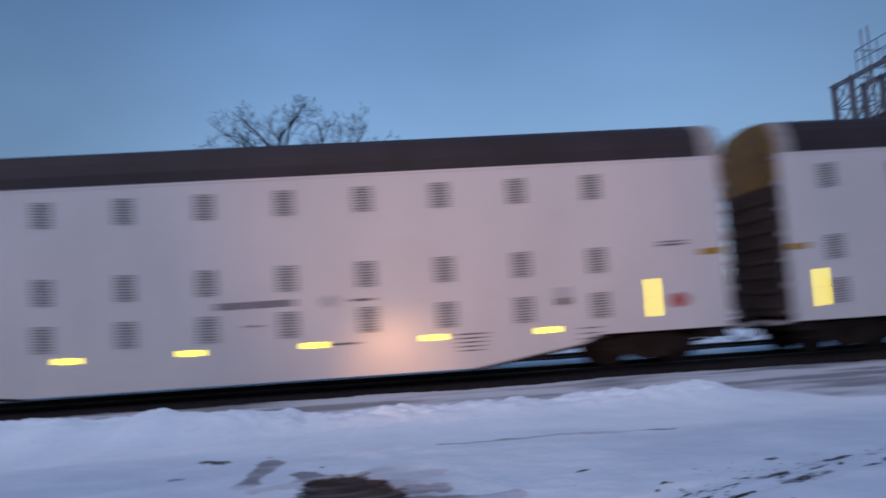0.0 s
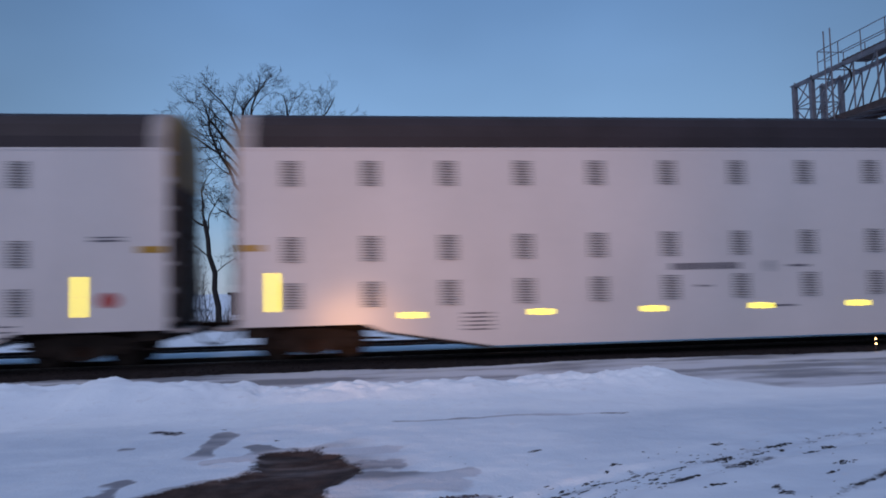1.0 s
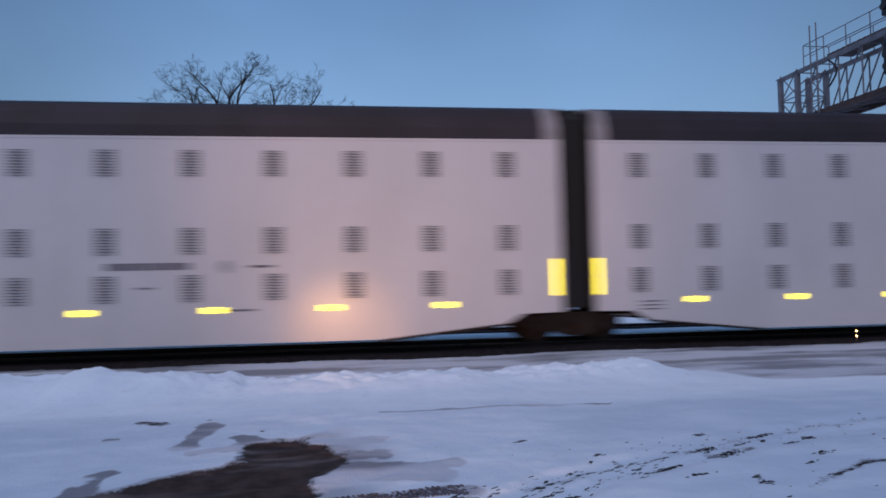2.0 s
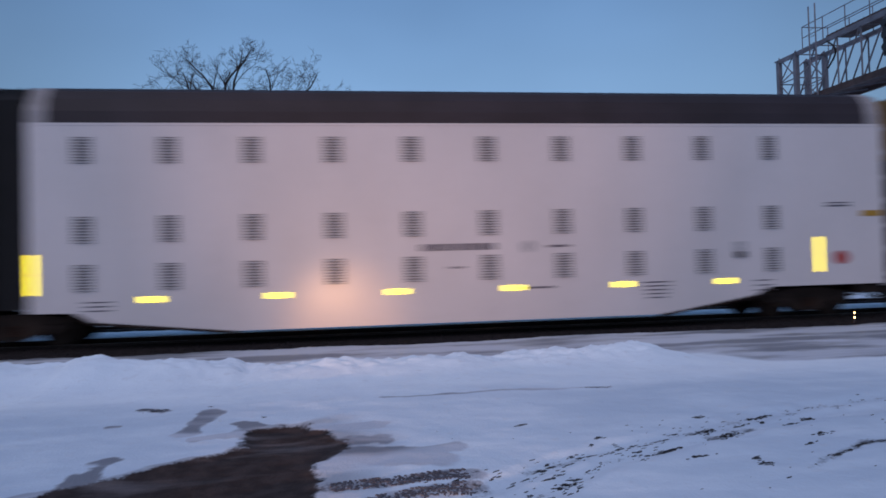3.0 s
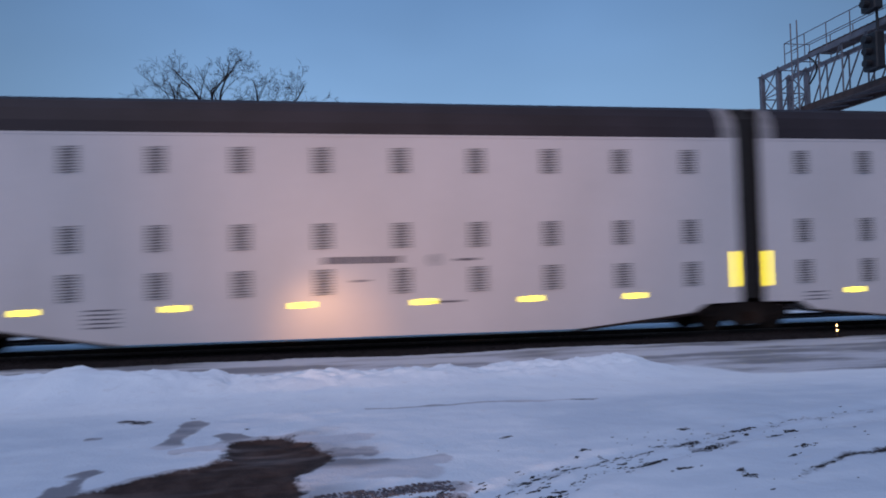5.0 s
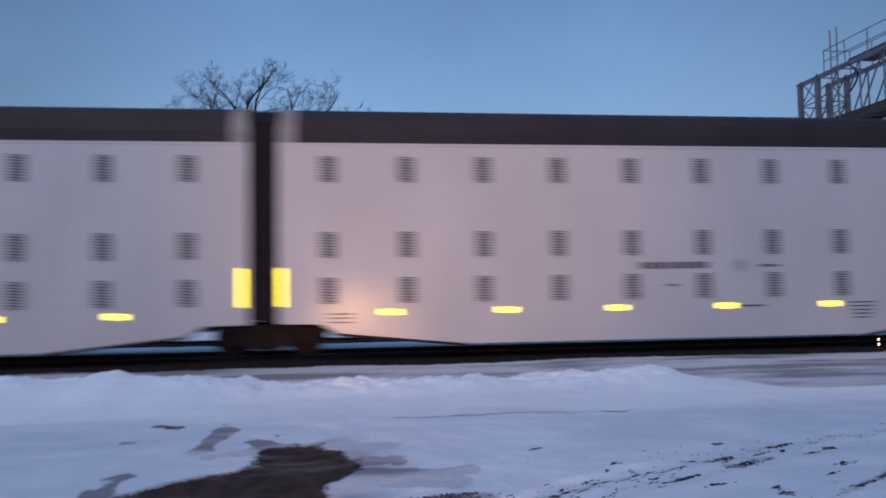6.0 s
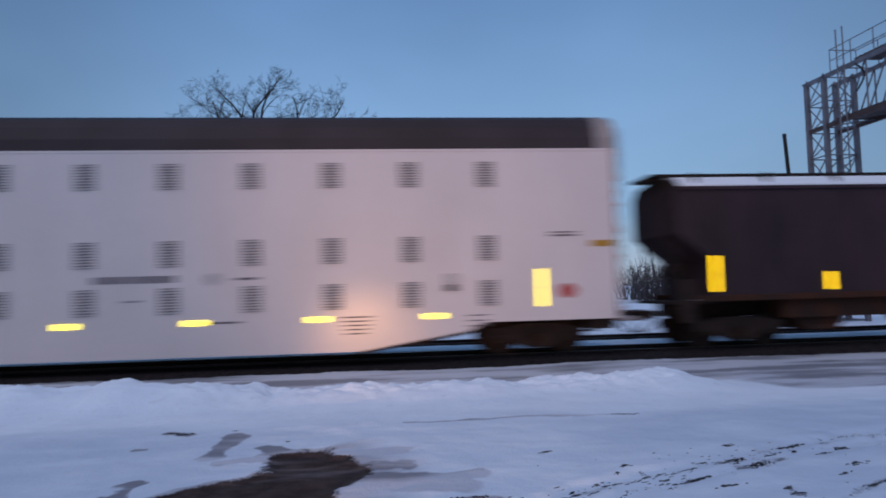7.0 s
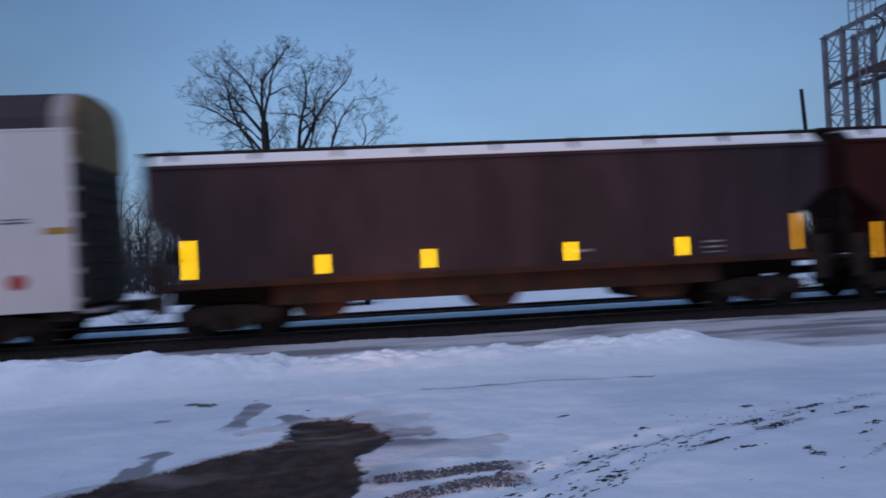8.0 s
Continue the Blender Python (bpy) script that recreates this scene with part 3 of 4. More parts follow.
def vent_mesh():
    bm = nb()
    # dark plate on the uncut wall, painted as the shade inside an opening
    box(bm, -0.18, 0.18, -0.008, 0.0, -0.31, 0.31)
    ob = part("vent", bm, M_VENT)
    bm = nb()
    for k in range(9):
        z = -0.272 + k * 0.068
        lo = [bm.verts.new(c) for c in ((-0.16, -0.006, z + 0.016), (0.16, -0.006, z + 0.016), (0.16, -0.035, z - 0.012), (-0.16, -0.035, z - 0.012))]
        hi = [bm.verts.new(v.co + Vector((0, 0, -0.010))) for v in lo]
        bm.faces.new(lo), bm.faces.new(hi[::-1])
        for i in range(4):
            bm.faces.new((lo[i], hi[i], hi[(i + 1) % 4], lo[(i + 1) % 4]))
    for s in (-1, 1):
        box(bm, min(s * 0.16, s * 0.185), max(s * 0.16, s * 0.185), -0.03, 0, -0.32, 0.32)
    bmesh.ops.recalc_face_normals(bm, faces=bm.faces)
    lv = part("louvres", bm, M_LOUVRE, ob)
    return ob, lv


def sheet_mesh(w, h, material):
    bm = nb()
    box(bm, -w / 2, w / 2, -0.006, 0, -h / 2, h / 2)
    return part("reflector_sheet", bm, material)


VENT, LOUV = vent_mesh()
ROWS = (4.525, 2.665, 1.545)
PITCH = 1.92
ROOFP = [(0.0, 5.17), (0.02, 5.45), (0.10, 5.75), (0.28, 5.98), (0.60, 6.12), (1.52, 6.20)]
ROOFP += [(3.04 - y, z) for y, z in ROOFP[-2::-1]]


def bars(parent, rows, name="lettering", material=None, label=""):
    """Plain bars in place of lettering: centre x, z, width, height."""
    bm = nb()
    for x, z, w, h in rows:
        box(bm, x - w / 2, x + w / 2, NEAR - 0.006, NEAR, z - h / 2, z + h / 2)
    return part(name, bm, material or M_TEXT, parent, label)


def autorack(kind):
    """One enclosed car-carrier unit; kind A leads a pair, kind B follows on the shared truck."""
    if kind == "A":
        x0, x1, cols, low = -1.25, 20.62, 11, [(1.75, 0.82), (2.2, 0.64), (4.9, 0.20), (16.0, 0.20), (19.2, 0.52), (19.6, 0.74)]
    else:
        x0, x1, cols, low = -1.20, 20.62, 10, [(-0.2, 0.74), (0.2, 0.52), (3.4, 0.20), (14.1, 0.20), (16.8, 0.62), (17.2, 0.82)]
    ends = "black bellows at one end" if kind == "A" else "a red emblem beside its end"
    car = thing("autorack_railcar", "tall dusty white louvred car-carrier railcar, " + ends, "railcar", "car-carrier railcars")
    poly = [(x0, 0.82 if kind == "A" else 0.76)] + low + [(x1, 0.76 if kind == "A" else 0.82), (x1, 5.17), (x0, 5.17)]
    for ya, yb in ((NEAR, NEAR + 0.06), (FAR - 0.06, FAR)):
        side = part("side_wall", prism(nb(), poly, ya, yb), M_WHITE, car)
    # panel posts and the lengthwise rails of the side
    bm = nb()
    for k in range(cols + 1):
        px = (k - 0.5) * PITCH
        if x0 + 0.2 < px < x1 - 0.2:
            box(bm, px - 0.015, px + 0.015, NEAR - 0.012, NEAR, 1.0, 5.14)
    part("panel_seams", bm, M_WHITE, car)
    bm = nb()
    box(bm, x0, x1, NEAR - 0.010, NEAR, 5.11, 5.17, 0.003)
    part("top_rail", bm, M_WHITE, car)
    # roof with ribs, and pale end caps
    bm = nb()
    loft(bm, [(NEAR + y, z) for y, z in ROOFP], x0 + 0.42, x1 - 0.42)
    roof = part("roof", bm, M_ROOF, car, "dark brown corrugated steel roof")
    bm = nb()
    for k in range(38):
        px = x0 + 0.7 + k * (x1 - x0 - 1.4) / 37
        loft(bm, [(NEAR + y * 0.998 - 0.004, z + 0.012) for y, z in ROOFP], px - 0.03, px + 0.03)
    part("roof_ribs", bm, M_ROOF, roof)
    for a, b in ((x0, x0 + 0.42), (x1 - 0.42, x1)):
        part("end_cap", loft(nb(), [(NEAR + y * 1.0, z + 0.004) for y, z in ROOFP], a, b), M_CAP, car, "pale roof end cap")
    # floor structure
    bm = nb()
    box(bm, x0 + 0.1, x1 - 0.1, NEAR + 0.3, FAR - 0.3, 0.78, 0.98)
    fa, fb = (4.9, 16.0) if kind == "A" else (3.4, 14.1)
    box(bm, fa + 0.2, fb - 0.2, NEAR + 0.4, FAR - 0.4, 0.26, 0.78)
    box(bm, x0 + 0.2, x1 - 0.2, MID - 0.32, MID + 0.32, 0.60, 0.80)
    part("underframe", bm, M_DARK, car)
    # dark sloping sills where the side rises over the trucks
    for slope in (low[:3], low[3:]):
        for ya, yb in ((NEAR - 0.015, NEAR + 0.09), (FAR - 0.09, FAR + 0.015)):
            bm = nb()
            prism(bm, [(x, z - 0.004) for x, z in slope] + [(x, z - 0.065) for x, z in slope[::-1]], ya, yb)
            part("slope_sill", bm, M_DARK, car)
    # ends
    outer, inner = ((x0, -1), (x1, 1)) if kind == "A" else ((x1, 1), (x0, -1))
    ex, sg = outer
    xs = lambda d: tuple(sorted((ex - sg * 0.02, ex + sg * d)))
    for j in range(2):
        ya, yb = (NEAR + 0.14, MID - 0.01) if j == 0 else (MID + 0.01, FAR - 0.14)
        bm = nb()
        box(bm, *xs(0.10), ya, yb, 0.95, 4.35, 0.02)
        door = part("end_door", bm, M_DOOR, car, "dark ribbed end door")
        for k in range(8):
            part("door_rib", box(nb(), *xs(0.14), ya + 0.05, yb - 0.05, 1.15 + k * 0.40, 1.25 + k * 0.40, 0.01), M_DOOR, door)
        bm = nb()
        box(bm, *xs(0.11), NEAR + 0.03 if j == 0 else ya, yb if j == 0 else FAR - 0.03, 4.36, 5.50, 0.03)
        part("door_top", bm, M_OCHRE, door, "rust-stained ochre upper door panel")
    arch = [(NEAR + 0.03 + y * 0.98, z - 0.02) for y, z in ROOFP]
    part("end_arch", loft(nb(), arch, *xs(0.09)), M_OCHRE, car, "rust-stained ochre end arch")
    bm = nb()
    for ly in (NEAR + 0.04, NEAR + 0.34):
        rod(bm, (ex + sg * 0.16, ly, 0.7), (ex + sg * 0.16, ly, 5.7), 0.014, 6)
    for k in range(14):
        rod(bm, (ex + sg * 0.16, NEAR + 0.04, 0.85 + k * 0.36), (ex + sg * 0.16, NEAR + 0.34, 0.85 + k * 0.36), 0.012, 6)
    part("ladder", bm, M_DOOR, car)
    for k in range(7):
        bm = nb()
        box(bm, *xs(0.13), NEAR - 0.005, NEAR + 0.06, 1.02 + k * 0.66, 1.12 + k * 0.66 + 0.05 * (k % 2), 0.01)
        part("hinge_bracket", bm, M_CAP, car, "pale corner hinge bracket")
    bm = nb()
    box(bm, *xs(0.55), NEAR + 0.1, FAR - 0.1, 0.74, 0.84, 0.02)
    part("end_platform", bm, M_CAP, car)
    bm = nb()
    box(bm, *sorted((ex - sg * 0.05, ex - sg * 0.75)), NEAR + 0.12, FAR - 0.12, 0.56, 0.84, 0.02)
    part("end_sill", bm, M_DARK, car)
    bm = nb()
    for k in range(3):
        rod(bm, (ex - sg * 0.10, NEAR + 0.05, 0.82 - k * 0.22), (ex - sg * 0.55, NEAR + 0.05, 0.82 - k * 0.22), 0.014)
    for d in (0.10, 0.55):
        rod(bm, (ex - sg * d, NEAR + 0.05, 0.84), (ex - sg * d, NEAR + 0.05, 0.36), 0.014)
    part("stirrup_step", bm, M_DARK, car)
    bm = nb()
    rod(bm, (ex - sg * 0.4, MID - 0.9, 0.50), (ex - sg * 3.6, MID - 0.9, 0.44), 0.03)
    rod(bm, (ex - sg * 0.9, MID - 1.0, 0.52), (ex - sg * 0.9, MID + 0.2, 0.52), 0.13, 12)
    part("brake_rigging", bm, M_DARK, car)
    coupler(car, ex + sg * 0.3, sg)
    bx, bs = inner
    bm = nb()
    box(bm, *sorted((bx - bs * 0.02, bx + bs * 0.03)), NEAR + 0.06, FAR - 0.06, 0.8, 6.0, 0.01)
    part("inner_bulkhead", bm, M_DARK, car)
    if kind == "A":
        zig = [(bx + 0.02 + k * 0.74 / 14, 0.0 if k % 2 else 0.05) for k in range(15)]
        bm = nb()
        ring = []
        for zx, dz in zig:
            ring.append([bm.verts.new(c) for c in ((zx, NEAR + 0.20 + dz, 0.85), (zx, NEAR + 0.20 + dz, 5.75), (zx, NEAR + 0.55 + dz, 6.10 - dz), (zx, MID, 6.16 - dz), (zx, FAR - 0.55 - dz, 6.10 - dz), (zx, FAR - 0.20 - dz, 5.75), (zx, FAR - 0.20 - dz, 0.85))])
        for p, q in zip(ring, ring[1:]):
            for i in range(7):
                bm.faces.new((p[i], q[i], q[(i + 1) % 7], p[(i + 1) % 7]))
        part("bellows", bm, M_BELLOWS, car, "black rubber bellows joining two units")
        truck(car, bx + 0.40, WHEELS)
    truck(car, 0.45 if kind == "A" else 18.55, WHEELS)
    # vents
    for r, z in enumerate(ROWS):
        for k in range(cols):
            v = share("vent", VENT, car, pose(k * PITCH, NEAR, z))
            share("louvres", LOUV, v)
    # reflective sheets along the sill, glowing in place of returned headlamp light
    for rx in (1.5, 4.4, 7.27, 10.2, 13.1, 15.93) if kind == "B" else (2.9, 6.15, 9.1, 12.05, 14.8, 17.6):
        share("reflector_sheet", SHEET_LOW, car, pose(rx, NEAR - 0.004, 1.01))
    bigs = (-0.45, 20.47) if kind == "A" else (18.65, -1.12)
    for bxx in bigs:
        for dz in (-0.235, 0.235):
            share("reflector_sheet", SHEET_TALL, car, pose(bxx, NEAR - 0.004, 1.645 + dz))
    # lettering as plain bars, emblem and stripes
    tx = 9.6 if kind == "A" else 7.85
    bars(car, [(tx + 0.14 + k * 0.235, 2.07, 0.20, 0.17) for k in range(8)], label="row of dark grey lettering")
    for one in ((tx + 3.55, 2.04, 0.55, 0.06), (tx + 0.9, 1.56, 0.35, 0.05), (tx + 3.0, 1.0, 0.8, 0.05)):
        bars(car, [one], "small_lettering")
    bm = nb()
    bmesh.ops.create_circle(bm, cap_ends=True, segments=20, radius=0.16, matrix=pose(tx + 2.75, NEAR - 0.006, 2.04, 90))
    part("round_mark", bm, M_LOUVRE, car, "faint grey round mark")
    if kind == "A":
        dx = 4.55
        bars(car, [(dx, 1.02 - k * 0.10, 0.7, 0.035) for k in range(5)], "data_lines")
        bars(car, [(-0.95, 2.72, 0.55, 0.16)], "end_stripe", M_YELLOW, "amber stripe at the car end")
    else:
        bars(car, [(14.0, 1.04 - k * 0.10, 0.8 - 0.08 * k, 0.035) for k in range(5)], "data_lines")
        bars(car, [(1.2 - 0.9, 0.98 - k * 0.10, 0.6, 0.03) for k in range(3)], "data_lines")
        bars(car, [(20.25, 2.73, 0.6, 0.16)], "end_stripe", M_YELLOW, "amber stripe at the car end")
        bars(car, [(19.25, 3.03, 0.7, 0.035), (19.25, 2.95, 0.7, 0.05)], "number_bars")
        bm = nb()
        bmesh.ops.create_circle(bm, cap_ends=True, segments=20, radius=0.21, matrix=pose(19.3, NEAR - 0.007, 1.55, 90) @ Matrix.Diagonal((1.1, 0.9, 1, 1)))
        part("emblem", bm, M_RED, car, "faded red round emblem")
        bm = nb()
        box(bm, 16.22, 16.50, NEAR - 0.05, NEAR, 1.62, 1.78, 0.01)
        part("placard_box", bm, M_BLACK, car, "small black placard holder")
        bars(car, [(16.36, 1.92, 0.3, 0.25)], "notice_plate", M_LOUVRE)
        bars(car, [(17.0, 1.0 - k * 0.13, 0.5, 0.03) for k in range(3)], "data_lines")
    return car


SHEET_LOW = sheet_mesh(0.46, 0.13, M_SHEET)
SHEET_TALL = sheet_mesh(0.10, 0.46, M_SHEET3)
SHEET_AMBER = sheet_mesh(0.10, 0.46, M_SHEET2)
SHEET_DIM = sheet_mesh(0.10, 0.46, M_SHEET4)


def hopper(material, L, top, sheets, label, bays):
    """A three-bay covered hopper car, its left end at x = 0."""
    car = thing("covered_hopper_railcar", label, "railcar", "covered hopper cars")
    y0, y1 = NEAR + 0.03, FAR - 0.03
    body = [(0, top), (0, top - 1.2), (0.86, 2.25), (0.86, 1.30), (L - 0.86, 1.30), (L - 0.86, 2.25), (L, top - 1.2), (L, top)]
    part("body", prism(nb(), body, y0, y1), material, car)
    bm = nb()
    for k in range(13):
        px = 0.9 + k * (L - 1.8) / 12
        box(bm, px - 0.02, px + 0.02, y0 - 0.03, y0, 1.32, top - 0.06)
    part("side_ribs", bm, material, car)
    bm = nb()
    box(bm, 0.02, L - 0.02, y0 - 0.05, y0 + 0.06, top - 0.09, top, 0.01)
    part("eave_rail", bm, material, car)
    bm = nb()
    loft(bm, [(y0 + 0.02, top), (y0 + 0.32, top + 0.24), (MID, top + 0.34), (y1 - 0.32, top + 0.24), (y1 - 0.02, top)], 0.0, L)
    part("roof", bm, M_DARK, car)
    bm = nb()
    loft(bm, [(y0 + 0.04, top + 0.012), (y0 + 0.05, top + 0.06), (y0 + 0.33, top + 0.29), (MID - 0.5, top + 0.35), (MID - 0.5, top + 0.28), (y0 + 0.32, top + 0.235)], 0.12, L - 0.12)
    part("roof_snow", bm, M_SNOW, car, "snow lying on the roof slope")
    first = None
    for k in range(9):
        m = pose(0.6 + k * (L - 1.2) / 8, 0, 0)
        if first is None:
            first = part("board_bracket", box(nb(), -0.03, 0.03, y0 + 0.1, MID, top + 0.05, top + 0.38), M_DARK, car)
            first.matrix_basis = m
        else:
            share("board_bracket", first, car, m)
    bm = nb()
    box(bm, -0.35, L + 0.35, MID - 0.75, MID - 0.10, top + 0.38, top + 0.45, 0.01)
    box(bm, -0.35, L + 0.35, MID + 0.10, MID + 0.75, top + 0.38, top + 0.45, 0.01)
    part("running_board", bm, M_DARK, car)
    bm = nb()
    box(bm, 0.5, L - 0.5, y0 - 0.03, y0 + 0.10, 1.16, 1.32, 0.01)
    box(bm, 0.5, L - 0.5, y1 - 0.10, y1 + 0.03, 1.16, 1.32, 0.01)
    part("side_sill", bm, M_RUST, car)
    bm = nb()
    prism(bm, [(2.9, 1.3), (2.9, 0.68), (L - 2.9, 0.68), (L - 2.9, 1.3)], y0 + 0.16, y1 - 0.16)
    part("lower_slope_sheet", bm, M_RUST, car)
    for a, b in bays:
        bm = nb()
        prism(bm, [(a - 0.25, 0.70), (a, 0.36), (b, 0.36), (b + 0.25, 0.70)], y0 + 0.30, y1 - 0.30)
        box(bm, a + 0.1, b - 0.1, y0 + 0.22, y0 + 0.30, 0.34, 0.46, 0.01)
        part("outlet_bay", bm, M_RUST, car)
    bm = nb()
    box(bm, 0.1, L - 0.1, MID - 0.25, MID + 0.25, 0.75, 1.12)
    part("centre_sill", bm, M_DARK, car)
    for e, s in ((0, 1), (L, -1)):
        bm = nb()
        box(bm, *sorted((e - s * 0.1, e + s * 0.9)), NEAR + 0.1, FAR - 0.1, 1.10, 1.18, 0.01)
        part("end_platform", bm, M_DARK, car)
        bm = nb()
        for ly in (NEAR + 0.08, NEAR + 0.48):
            rod(bm, (e - s * 0.05, ly, 0.9), (e - s * 0.05, ly, top + 0.3), 0.016, 6)
        for k in range(10):
            rod(bm, (e - s * 0.05, NEAR + 0.08, 1.0 + k * 0.33), (e - s * 0.05, NEAR + 0.48, 1.0 + k * 0.33), 0.012, 6)
        part("ladder", bm, M_DARK, car)
        for dy in (0.5, 2.5):
            part("end_post", rod(nb(), (e + s * 0.3, NEAR + dy, 1.15), (e + s * 0.05, NEAR + dy, top - 1.1), 0.05, 6), M_DARK, car)
        bm = nb()
        box(bm, *sorted((e + s * 0.02, e + s * 0.40)), NEAR + 0.06, NEAR + 0.14, 0.62, 1.75, 0.01)
        part("step_plate", bm, M_DARK, car)
        bm = nb()
        prism(bm, [(e + s * 0.05, 2.90), (e + s * 0.86, 2.22), (e + s * 0.86, 1.2), (e + s * 0.74, 1.2), (e + s * 0.74, 2.16)], MID - 0.9, MID + 0.9)
        part("end_slope_sheet", bm, material, car)
        coupler(car, e - s * 0.05, -s)
    bm = nb()
    rod(bm, (0.45, MID - 0.6, 2.0), (0.45, MID + 0.3, 2.0), 0.22, 14)
    part("brake_cylinder", bm, M_DARK, car)
    truck(car, 1.75, WHEELS), truck(car, L - 1.75, WHEELS)
    # glowing sheets; those far off the headlamp beam get the dimmer emission
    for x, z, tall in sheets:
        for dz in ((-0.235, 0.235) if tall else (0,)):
            share("reflector_sheet", SHEET_DIM if tall and (x > 15 or material == M_HOPPER2) else SHEET_AMBER, car, pose(x, NEAR - 0.012, z + dz))
    bars(car, [(L * 0.62, 1.64, 0.35, 0.07)], "data_lines", M_CAP)
    bars(car, [(14.0, 1.72, 0.45, 0.05), (14.0, 1.58, 0.45, 0.05), (14.0, 1.45, 0.4, 0.03)] if L > 16 else [(3, 1.6, 0.4, 0.05)], "number_bars", M_CAP)
    return car


U_B = autorack("B")
U_A = autorack("A")
HOP1 = hopper(M_HOPPER, 17.1, 4.16, [(0.96, 1.88, True), (4.13, 1.63, False), (6.71, 1.64, False), (10.28, 1.64, False), (13.18, 1.63, False), (16.24, 1.87, True)],
              "dark brown covered hopper railcar with snow on its roof", [(3.5, 4.5), (7.9, 8.8), (12.1, 13.2)])
HOP2 = hopper(M_HOPPER2, 17.1, 4.2, [(0.62, 1.55, True), (4.2, 1.63, False), (7, 1.63, False)], "oxide red covered hopper railcar with snow on its roof", [(3.5, 4.5), (7.9, 8.8), (12.1, 13.2)])


def copy_car(car):
    """A second car of the kind, whose wheelsets are listed to be turned."""
    c = copy_thing(car, Matrix())
    for o in c.children_recursive:
        if o.name.startswith("wheelset"):
            WHEELS.append((o, o.location.x))
    return c


U_A2, U_B2, U_B3 = copy_car(U_A), copy_car(U_B), copy_car(U_B)
for o in (VENT, LOUV, SHEET_LOW, SHEET_TALL, SHEET_AMBER, SHEET_DIM):
    bpy.data.objects.remove(o)
TRAIN = [(U_B, -23.5), (U_A, 0.0), (U_B2, 22.7), (U_A2, 46.0), (U_B3, 68.52), (HOP1, 90.8), (HOP2, 108.6)]


def lead(t):
    """Place of the first pair's leading vent along the track."""
    return -1.65 - 13.54 * (t - 1) - 0.69 * max(0.0, 1 - 2 * t) - 0.08 * max(0.0, 1 - abs(2 * t - 1))


# ---- signal bridge over the track ----
def signal_bridge():
    b = thing("signal_bridge", "galvanised steel signal bridge with walkway and signal heads", "signal bridge")
    XA, XB, ZT, ZB = 20.75, 22.2, 10.87, 8.6
    for YA, YB in ((29.0, 30.25), (11.0, 12.2)):
        for x in (XA, XB):
            for y in (YA, YB):
                bm = nb()
                box(bm, x - 0.10, x + 0.10, y - 0.10, y + 0.10, -1.2 if y > 20 else -0.6, ZT, 0.01)
                box(bm, x - 0.14, x + 0.14, y - 0.14, y + 0.14, ZT, ZT + 0.05)
                part("tower_leg", bm, M_GALV, b)
        bm = nb()
        z = -0.2
        while z < ZT - 1:
            for x in (XA, XB):
                rod(bm, (x, YA, z), (x, YB, z + 1.25), 0.03), rod(bm, (x, YB, z), (x, YA, z + 1.25), 0.03), rod(bm, (x, YA, z), (x, YB, z), 0.03)
            for y in (YA, YB):
                rod(bm, (XA, y, z), (XB, y, z + 1.25), 0.03), rod(bm, (XA, y, z), (XB, y, z), 0.03)
            z += 1.25
        part("tower_bracing", bm, M_GALV, b)
    for x in (XA, XB):
        for z in (ZT, ZB):
            bm = nb()
            box(bm, x - 0.07, x + 0.07, 11, 30.3, z - 0.09, z + 0.09)
            part("chord", bm, M_GALV if z == ZT else M_GALVDARK, b)
    bm = nb()
    for k in range(14):
        y = 29 - k * 1.35
        for x in (XA, XB):
            rod(bm, (x, y, ZB), (x, y, ZT), 0.035), rod(bm, (x, y, ZB), (x, y - 1.35, ZT), 0.035)
        rod(bm, (XA, y, ZT), (XB, y, ZT), 0.03), rod(bm, (XA, y, ZB), (XB, y - 1.35, ZB), 0.03)
    part("truss_web", bm, M_GALV, b)
    bm = nb()
    box(bm, XA - 0.05, XB - 0.3, 11.5, 26.9, ZT + 0.10, ZT + 0.17)
    for k in range(50):
        box(bm, XA - 0.05, XB - 0.3, 11.6 + k * 0.305, 11.63 + k * 0.305, ZT + 0.17, ZT + 0.19)
    part("walkway", bm, M_GALVDARK, b, "dark steel grating walkway")
    part("lower_walkway", box(nb(), XA - 0.05, XB + 0.05, 11.3, 28.2, ZB + 0.10, ZB + 0.18), M_GALVDARK, b, "rust-brown lower grating")
    bm = nb()
    for x in (XA - 0.08, XB - 0.25):
        for z in (ZT + 0.55, ZT + 1.05):
            rod(bm, (x, 11.5, z), (x, 28.4, z), 0.022)
        y = 28.4
        while y > 11.5:
            rod(bm, (x, y, ZT), (x, y, ZT + 1.05), 0.022)
            y -= 1.35
    rod(bm, (XA - 0.08, 28.4, ZT + 1.05), (XB - 0.25, 28.4, ZT + 1.05), 0.022)
    part("handrail", bm, M_GALV, b)
    bm = nb()
    for dy in (0, 0.42):
        rod(bm, (XA - 0.2, 27.35 + dy, 0.5), (XA - 0.2, 27.35 + dy, ZT + 1.75), 0.03)
    for k in range(36):
        rod(bm, (XA - 0.2, 27.35, 0.7 + k * 0.31), (XA - 0.2, 27.77, 0.7 + k * 0.31), 0.014)
    part("access_ladder", bm, M_GALV, b)
    bm = nb()
    pts = [Vector((XA - 0.1, 26.8 - 0.5 * math.sin(k * 0.35), ZT - 0.1 - 0.13 * k)) for k in range(10)]
    for p, q in zip(pts, pts[1:]):
        rod(bm, p, q, 0.04)
    part("cable_loop", bm, M_BELLOWS, b)
